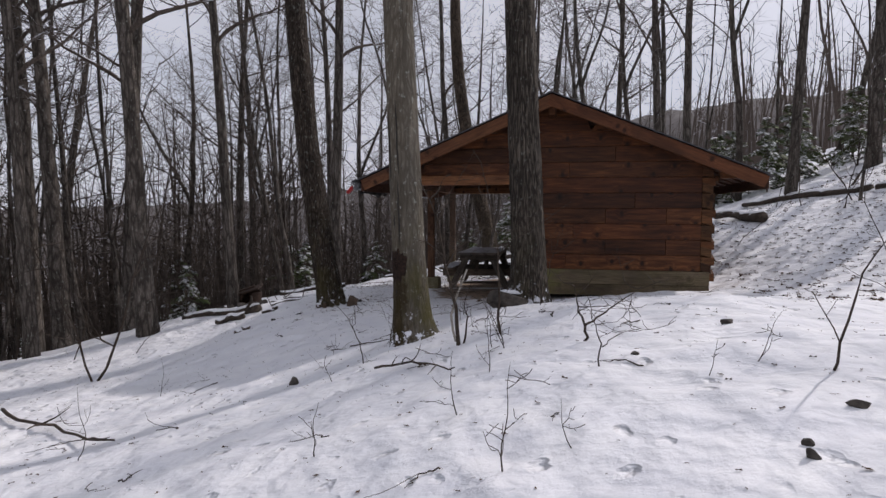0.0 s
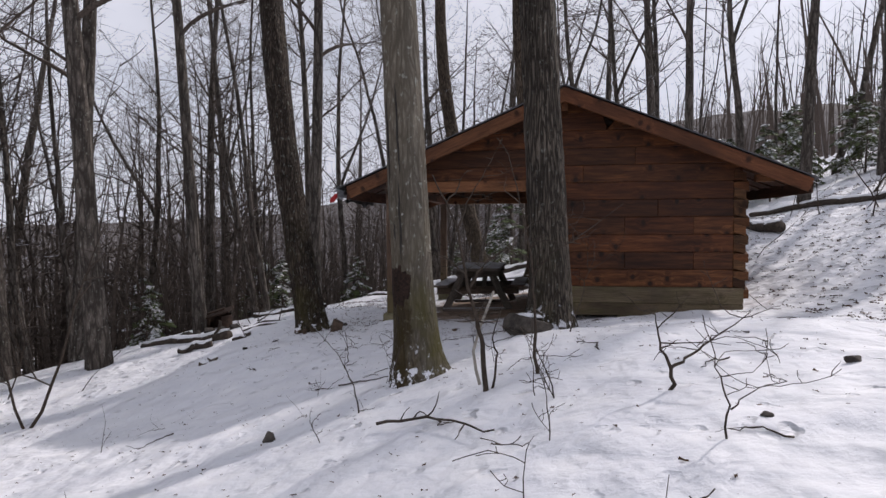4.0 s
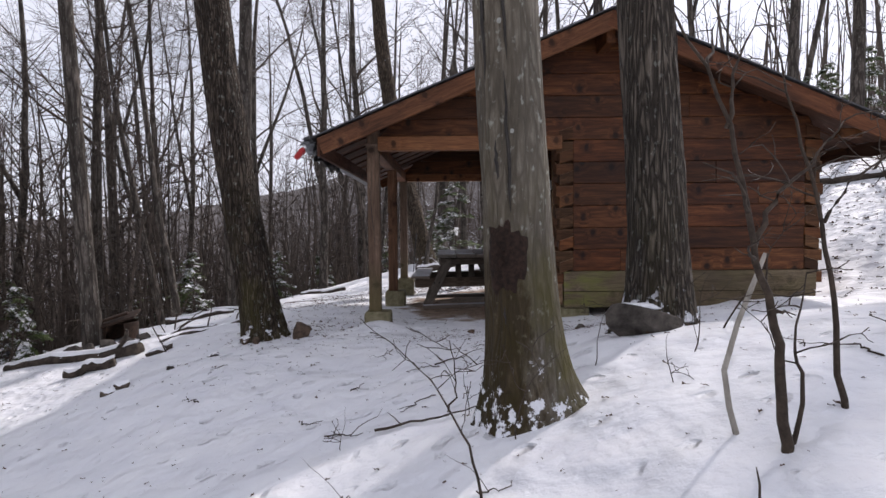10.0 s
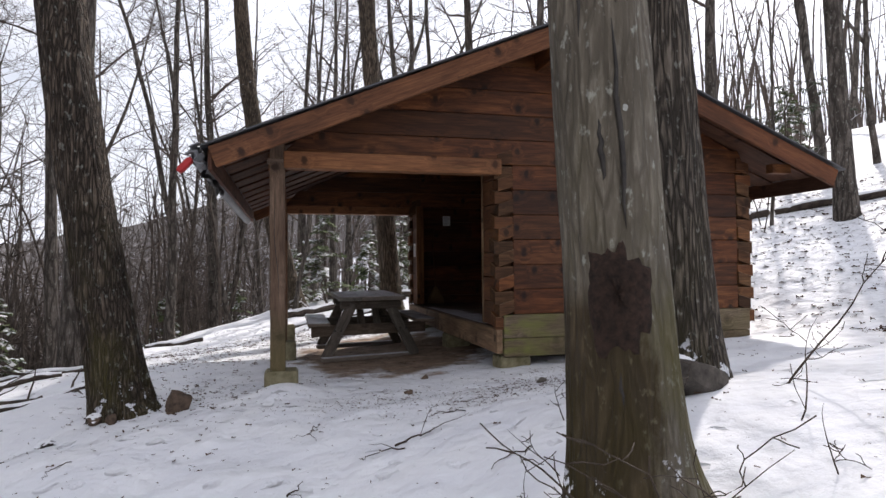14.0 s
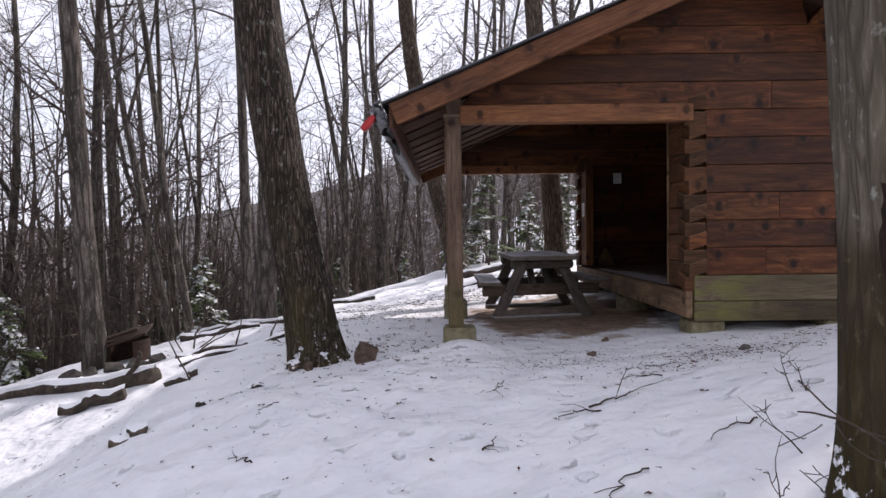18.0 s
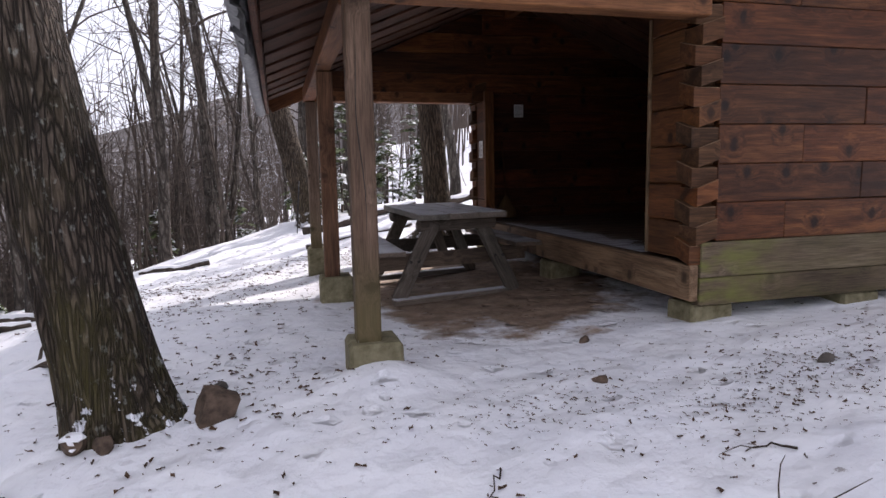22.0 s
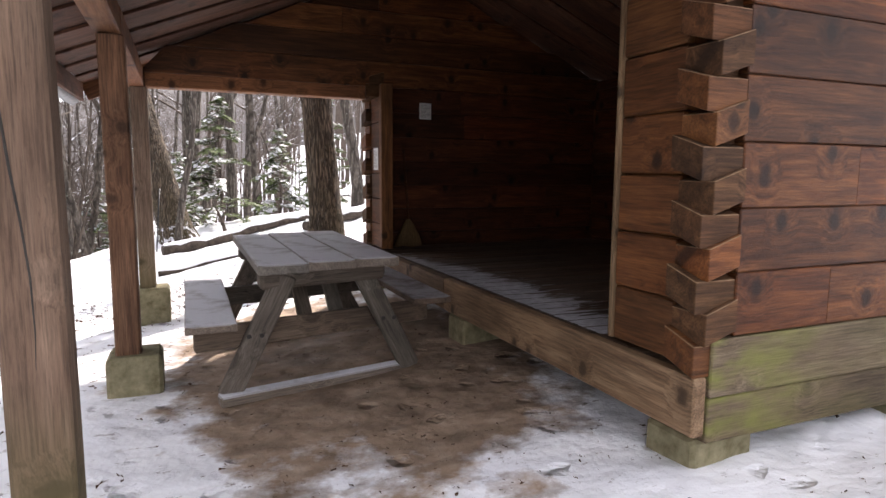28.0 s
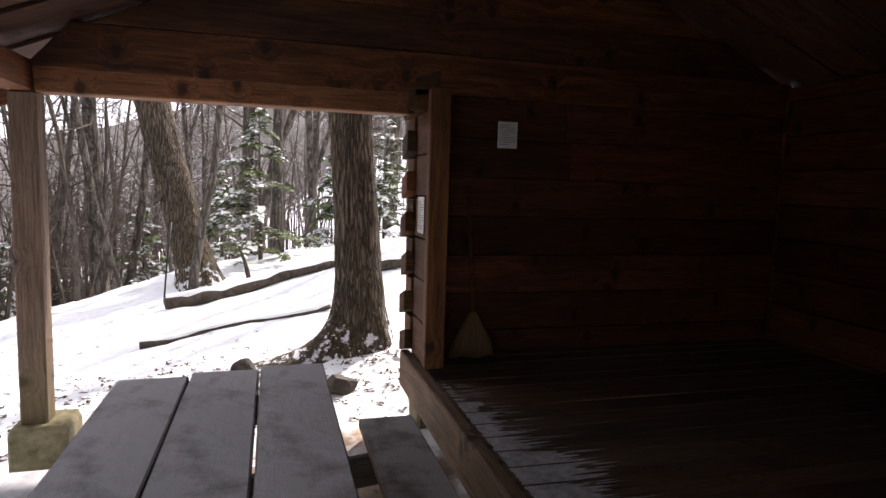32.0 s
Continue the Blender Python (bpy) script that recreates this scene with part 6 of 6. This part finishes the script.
# ---- in and on the shelter ----
def notice(x, y, z, w, h, label, rows, turn=0):
    s = thing("notice", pose(x, y, z), label, "notice")
    part("sheet", box_mesh("sheet", w, 0.004, h, M_PAPER, 0.001), M_PAPER, s, "", pose(x, y, z, 0, 0, turn))
    for k in range(rows):
        zz = z + h * (0.36 - 0.72 * k / max(rows - 1, 1))
        ww = w * (0.78 if k % 4 else 0.5)
        part("print_line", box_mesh("print_line", ww, 0.0015, h * 0.028, M_INK, 0.0003), M_INK, s, "", pose(x, y, zz, 0, 0, turn) @ pose(-(w * 0.8 - ww) / 2, -0.003, 0))


notice(-0.37, FAR - THICK - 0.010, 1.92, 0.135, 0.17, "white printed sheet pinned to the inner log wall", 9)
notice(OPEN_X + 0.008, 17.07, 1.40, 0.15, 0.22, "white printed sheet on the upright beside the open front", 11, -90)


def broom(x, y):
    z = 0.475
    b = thing("broom", pose(x, y, z), "worn straw broom standing in the corner of the deck", "broom")
    vs, fs = [], []
    rnd = random.Random(2)
    n = 18
    for r, (zz, wx, wy) in enumerate(((0.0, 0.15, 0.035), (0.12, 0.12, 0.035), (0.24, 0.06, 0.03), (0.30, 0.022, 0.02))):
        for k in range(n):
            a = 2 * math.pi * k / n
            j = rnd.uniform(0.88, 1.1)
            vs.append((wx * j * math.cos(a), wy * j * math.sin(a), zz + (rnd.uniform(0, 0.02) if r == 0 else 0)))
    for r in range(3):
        for k in range(n):
            k2 = (k + 1) % n
            fs.append((r * n + k, r * n + k2, (r + 1) * n + k2, (r + 1) * n + k))
    fs.append(tuple(range(n - 1, -1, -1)))
    part("straw", add_mesh("straw", vs, fs, M_STRAW, True), M_STRAW, b, "splayed straw head", pose(x, y, z))
    h = Tubes()
    h.add([Vector((0, 0, 0.28)), Vector((-0.02, 0.02, 0.7)), Vector((-0.04, 0.06, 1.1))], [0.013, 0.012, 0.012], 8)
    part("handle", h.mesh("handle", M_STUB), M_STUB, b, "", pose(x, y, z))


broom(-0.60, 17.16)


def ease(u):
    u = min(1.0, max(0.0, u))
    return u * u * (3 - 2 * u)


def deck_snow():
    """Wind-blown snow on the deck: a thin sheet on each plank, ragged towards the room and parted by the joints."""
    rnd = random.Random(17)
    vs, fs = [], []
    pitch, across, along = 0.148, 15, 6
    y = FRONT + 0.66
    while y < FAR - 0.9:
        reach = 0.40 * (1 - ease((y - 14.9) / 2.1)) * (0.55 + 0.45 * ease((y - FRONT - 0.4) / 1.0)) * rnd.uniform(0.8, 1.1)
        slant = rnd.uniform(-0.1, 0.06)
        b = len(vs)
        for k in range(across + 1):
            u = k / across
            comb = 0.16 * noise.noise(Vector((y * 3 + u * 2.2, 0.3, 0))) + 0.15 * noise.noise(Vector((y * 9, u * 9.0, 4.0))) + rnd.uniform(-0.05, 0.05)
            end = max(0.015, reach * (1 + slant * u * 3) + comb * min(1.0, reach * 4))
            start = OPEN_X + 0.045 + 0.012 * rnd.random()
            for i in range(along + 1):
                t = i / along
                vs.append((start + end * t, y + 0.006 + u * (pitch - 0.012), 0.4765 + 0.004 * (1 - t) + 0.0006 * rnd.random()))
        for k in range(across):
            if reach < 0.1 and rnd.random() < 0.75:
                continue
            for i in range(along):
                a = b + k * (along + 1) + i
                fs.append((a, a + 1, a + along + 2, a + along + 1))
        # loose streaks past the sheet
        for _ in range(5):
            x0, yc = OPEN_X + 0.1 + reach * rnd.uniform(0.6, 1.15), y + rnd.uniform(0.01, pitch - 0.01)
            w, length = rnd.uniform(0.002, 0.005), rnd.uniform(0.05, 0.16)
            b = len(vs)
            vs += [(x0, yc - w, 0.4767), (x0 + length, yc, 0.4767), (x0, yc + w, 0.4767), (x0 - 0.03, yc, 0.4767)]
            fs.append((b, b + 1, b + 2, b + 3))
        y += pitch
    part("drifted_snow", add_mesh("drifted_snow", vs, fs, M_RIME, True), M_RIME, deck, "thin ragged sheet of drifted snow")


deck_snow()

# the torn gutter along the porch eave: grey trough, black sheeting, a red plastic end
gx0, gzz = EAVE_L - 0.06, roof_z(EAVE_L) - 0.055
gut = thing("gutter", pose(gx0, 15.0, gzz - 0.1), "torn grey gutter hanging along the eave with black sheeting", "gutter")
vs, fs = [], []
for i, y in enumerate((12.25, 13.4, 14.6, 15.8, 17.0, 17.95)):
    sag = -0.02 - 0.012 * i
    for dx, dz in ((0.055, 0.0), (0.05, -0.08), (0.0, -0.105), (-0.05, -0.08), (-0.062, 0.005), (-0.052, 0.005), (-0.042, -0.072), (0.0, -0.094), (0.042, -0.072), (0.047, 0.0)):
        vs.append((gx0 + dx, y, gzz + sag + dz))
for i in range(5):
    for q in range(9):
        fs.append((i * 10 + q, i * 10 + q + 1, i * 10 + q + 11, i * 10 + q + 10))
    fs.append((i * 10 + 9, i * 10, i * 10 + 10, i * 10 + 19))
part("trough", add_mesh("trough", vs, fs, M_STEEL, True), M_STEEL, gut)


def crumpled(name, x, y0, y1, z, w, drop, material, label, seed):
    """A crumpled hanging sheet."""
    rnd = random.Random(seed)
    n, m = 14, 10
    vs, fs = [], []
    for i in range(n + 1):
        for j in range(m + 1):
            u, v = i / n, j / m
            c = 0.05 * noise.noise(Vector((u * 5, v * 4, seed))) + 0.03 * noise.noise(Vector((u * 11, v * 9, seed + 4)))
            vs.append((x + w * (0.5 - abs(v - 0.35) * 1.4) * -1 + c * 1.3, y0 + (y1 - y0) * u + c, z - drop * v ** 1.4 * (0.7 + 0.5 * noise.noise(Vector((u * 4, seed, 0)))) + c))
    for i in range(n):
        for j in range(m):
            a = i * (m + 1) + j
            fs.append((a, a + 1, a + m + 2, a + m + 1))
    me = add_mesh(name, vs, fs, material, True)
    o = part(name, me, material, gut, label)
    s = o.modifiers.new("thickness", "SOLIDIFY")
    s.thickness = 0.006


crumpled("grey_sheet", EAVE_L - 0.06, 12.08, 12.5, gzz + 0.04, 0.12, 0.22, M_TARP, "crumpled grey plastic sheet", 3)
crumpled("black_sheet", EAVE_L - 0.05, 12.4, 13.7, gzz + 0.02, 0.08, 0.30, M_BLACK, "hanging black plastic sheeting", 6)
m_red = Matrix.Translation((EAVE_L - 0.15, 12.12, gzz - 0.13)) @ pose(0, 0, 0, 0, 42, 0)
part("red_end", box_mesh("red_end", 0.055, 0.08, 0.15, M_RED, 0.012), M_RED, gut, "red plastic end piece", m_red)

# a black strap or pole leaning against the far tree
tb = Tubes()
sx, sy = -3.25, 22.1
tb.add([Vector((0, 0, -0.05)), Vector((0.04, 0.05, 0.5)), Vector((0.09, 0.12, 1.05))], [0.012, 0.012, 0.014], 6)
pole = new("walking_pole", tb.mesh("walking_pole", M_BLACK))
pole.location = (sx, sy, gz(sx, sy))
tagged(pole, "thin black pole leaning against a tree behind the shelter", "pole")


# ---- evergreens ----
def evergreen(h, seed, droop=0.35, dense=1.0):
    """A young hemlock: trunk, flat drooping sprays of small leaf clumps, and snow lying on some of them."""
    rnd = random.Random(seed)
    trunk, twigs = Tubes(), Tubes()
    trunk.add(wander(rnd, (0, 0, -0.1), (0, 0, 1), h + 0.1, 8, 0.02), [0.05 * h / 3 * (1 - 0.9 * i / 8) for i in range(9)], 7)
    nv, nf, sv, sf = [], [], [], []

    def leaf(p, d, s, snow):
        side = d.cross(Vector((0, 0, 1)))
        side = side.normalized() if side.length > 1e-3 else Vector((1, 0, 0))
        up = Vector((rnd.gauss(0, 0.25), rnd.gauss(0, 0.25), 1)).normalized()
        lat = (side + up * rnd.gauss(0, 0.3)).normalized()
        v, f = (sv, sf) if snow else (nv, nf)
        z = Vector((0, 0, 0.014 if snow else 0))
        b = len(v)
        w = s * (0.42 if snow else 0.34)
        v += [tuple(p + z), tuple(p + d * s * 0.5 + lat * w + z), tuple(p + d * s + z - Vector((0, 0, s * 0.15))), tuple(p + d * s * 0.5 - lat * w + z)]
        f += [(b, b + 1, b + 2), (b, b + 2, b + 3)]

    n = int(46 * h / 3 * dense)
    for i in range(n):
        t = (i + rnd.random()) / n
        z = h * (0.10 + 0.88 * t)
        L = (1 - t) ** 0.8 * h * rnd.uniform(0.26, 0.44) + 0.08
        a = rnd.uniform(0, 6.28)
        d = Vector((math.cos(a), math.sin(a), rnd.uniform(0.0, 0.35)))
        pts = wander(rnd, (0, 0, z), d, L, 6, 0.06, -droop * 0.22)
        twigs.add(pts, [0.012 * (1 - 0.13 * k) for k in range(7)], 4, False)
        m = int(14 * L / 0.6) + 8
        snowy = rnd.random() < 0.78
        for _ in range(m * 2):
            u = rnd.uniform(0.12, 1.0) * 6
            k = min(int(u), 5)
            p = pts[k].lerp(pts[k + 1], u - k)
            dd = (pts[k + 1] - pts[k]).normalized()
            b = rnd.choice((-1, 1)) * rnd.uniform(0.3, 1.3)
            dd = Matrix.Rotation(b, 3, "Z") @ dd
            off = Vector((rnd.gauss(0, 0.03), rnd.gauss(0, 0.03), rnd.gauss(0, 0.02)))
            s = rnd.uniform(0.07, 0.17)
            leaf(p + off, dd, s, False)
            if snowy and rnd.random() < 0.6:
                leaf(p + off, dd, s * 0.95, True)
    return trunk.mesh("trunk", M_TWIG), twigs.mesh("branchwork", M_TWIG), add_mesh("needles", nv, nf, M_NEEDLE), add_mesh("snow", sv, sf, M_SNOW)


EVER = [evergreen(3.0, 1), evergreen(2.2, 2, 0.5), evergreen(4.2, 3, 0.25, 0.8)]
EVER_PROTO = {}
rnd_e = random.Random(14)
EVER_AT = [(1, 4.2, 23.4, 1.05), (0, 5.0, 24.6, 0.8), (1, 6.4, 22.6, 0.9), (1, 7.6, 21.8, 0.9), (1, 5.6, 22.9, 0.85), (0, -2.08, 24.5, 0.9), (1, -0.6, 26.6, 1.0), (2, 0.9, 29.0, 0.9), (1, -2.9, 26.8, 0.9), (1, 0.6, 27.5, 0.9), (1, 4.6, 25.5, 1.0), (1, 6.0, 24.5, 1.1), (1, 7.0, 25.6, 1.2), (1, 8.4, 24.2, 1.1), (1, 9.8, 23.5, 1.2), (1, 11.4, 22.0, 1.0), (1, 10.2, 26.0, 1.2), (1, 5.2, 27, 1.2), (1, 7.8, 27.4, 1.3),
           (1, -7.6, 24.5, 1.0), (0, -9.6, 21.2, 0.9), (1, -8.2, 19.6, 0.8), (2, -11.0, 24.0, 0.9), (1, -10.4, 17.0, 0.8), (0, -12.5, 19.5, 1.0), (2, -13.5, 27.0, 0.9), (1, -6.6, 26.0, 0.9), (0, -5.0, 30.0, 1.0)]
for k, x, y, s in EVER_AT + [(rnd_e.choice((0, 1, 2)), rnd_e.uniform(-30, -8), rnd_e.uniform(22, 46), rnd_e.uniform(0.7, 1.2)) for _ in range(22)]:
    m = Matrix.Translation((x, y, float(smooth_height(x, y)) - 0.08)) @ pose(0, 0, 0, 0, 0, rnd_e.uniform(0, 360))
    if k not in EVER_PROTO:
        t = thing("hemlock", pose(0, 0, 0), "young green hemlock with snow on its drooping sprays", "evergreen", "evergreens under the trees")
        for nm, me, mt in zip(("trunk", "branchwork", "needles", "snow_load"), EVER[k], (M_TWIG, M_TWIG, M_NEEDLE, M_SNOW)):
            tagged(part(nm, me, mt, t), kind="" if nm == "trunk" else "stuff")
        EVER_PROTO[k] = t
        t.matrix_basis = m @ Matrix.Diagonal((s, s, s, 1))
    else:
        copy_thing(EVER_PROTO[k], m).scale = (s, s, s)


def rhododendron(x, y, h, seed, leaves=900):
    """Broad dark evergreen leaves in clusters on crooked stems."""
    rnd = random.Random(seed)
    z = float(smooth_height(x, y))
    bush = thing("rhododendron", pose(x, y, z), "tall rhododendron with dark broad leaves on the hillside", "shrub", "rhododendrons")
    tb = Tubes()
    lv, lf = [], []
    for s in range(6):
        a = rnd.uniform(0, 6.28)
        pts = wander(rnd, (rnd.gauss(0, 0.1), rnd.gauss(0, 0.1), -0.1), (math.cos(a) * 0.4, math.sin(a) * 0.4, 1), h * rnd.uniform(0.7, 1.0), 9, 0.16, 0.02)
        tb.add(pts, [0.028 * (1 - 0.085 * i) for i in range(10)], 6)
        for _ in range(leaves // 60):
            k = rnd.randint(4, 9)
            c = pts[k] + Vector((rnd.gauss(0, 0.28), rnd.gauss(0, 0.28), rnd.gauss(0, 0.2)))
            tb.add([pts[k], c], [0.008, 0.004], 4, False)
            for q in range(9):
                b = 2 * math.pi * q / 9 + rnd.uniform(-0.3, 0.3)
                d = Vector((math.cos(b), math.sin(b), rnd.uniform(-0.55, 0.25))).normalized()
                sd = d.cross(Vector((0, 0, 1))).normalized()
                L, w = rnd.uniform(0.10, 0.17), rnd.uniform(0.02, 0.032)
                i0 = len(lv)
                lv.extend([tuple(c), tuple(c + d * L * 0.5 + sd * w), tuple(c + d * L - Vector((0, 0, 0.02))), tuple(c + d * L * 0.5 - sd * w)])
                lf.extend([(i0, i0 + 1, i0 + 2), (i0, i0 + 2, i0 + 3)])
    tagged(part("stemwork", tb.mesh("stemwork", M_TWIG), M_TWIG, bush, "", pose(x, y, z)), kind="stuff")
    tagged(part("leaves", add_mesh("leaves", lv, lf, M_LEAF), M_LEAF, bush, "", pose(x, y, z)), kind="stuff")


for i, (x, y, h) in enumerate(((7.4, 17.6, 3.0),)):
    rhododendron(x, y, h, 70 + i, 420)
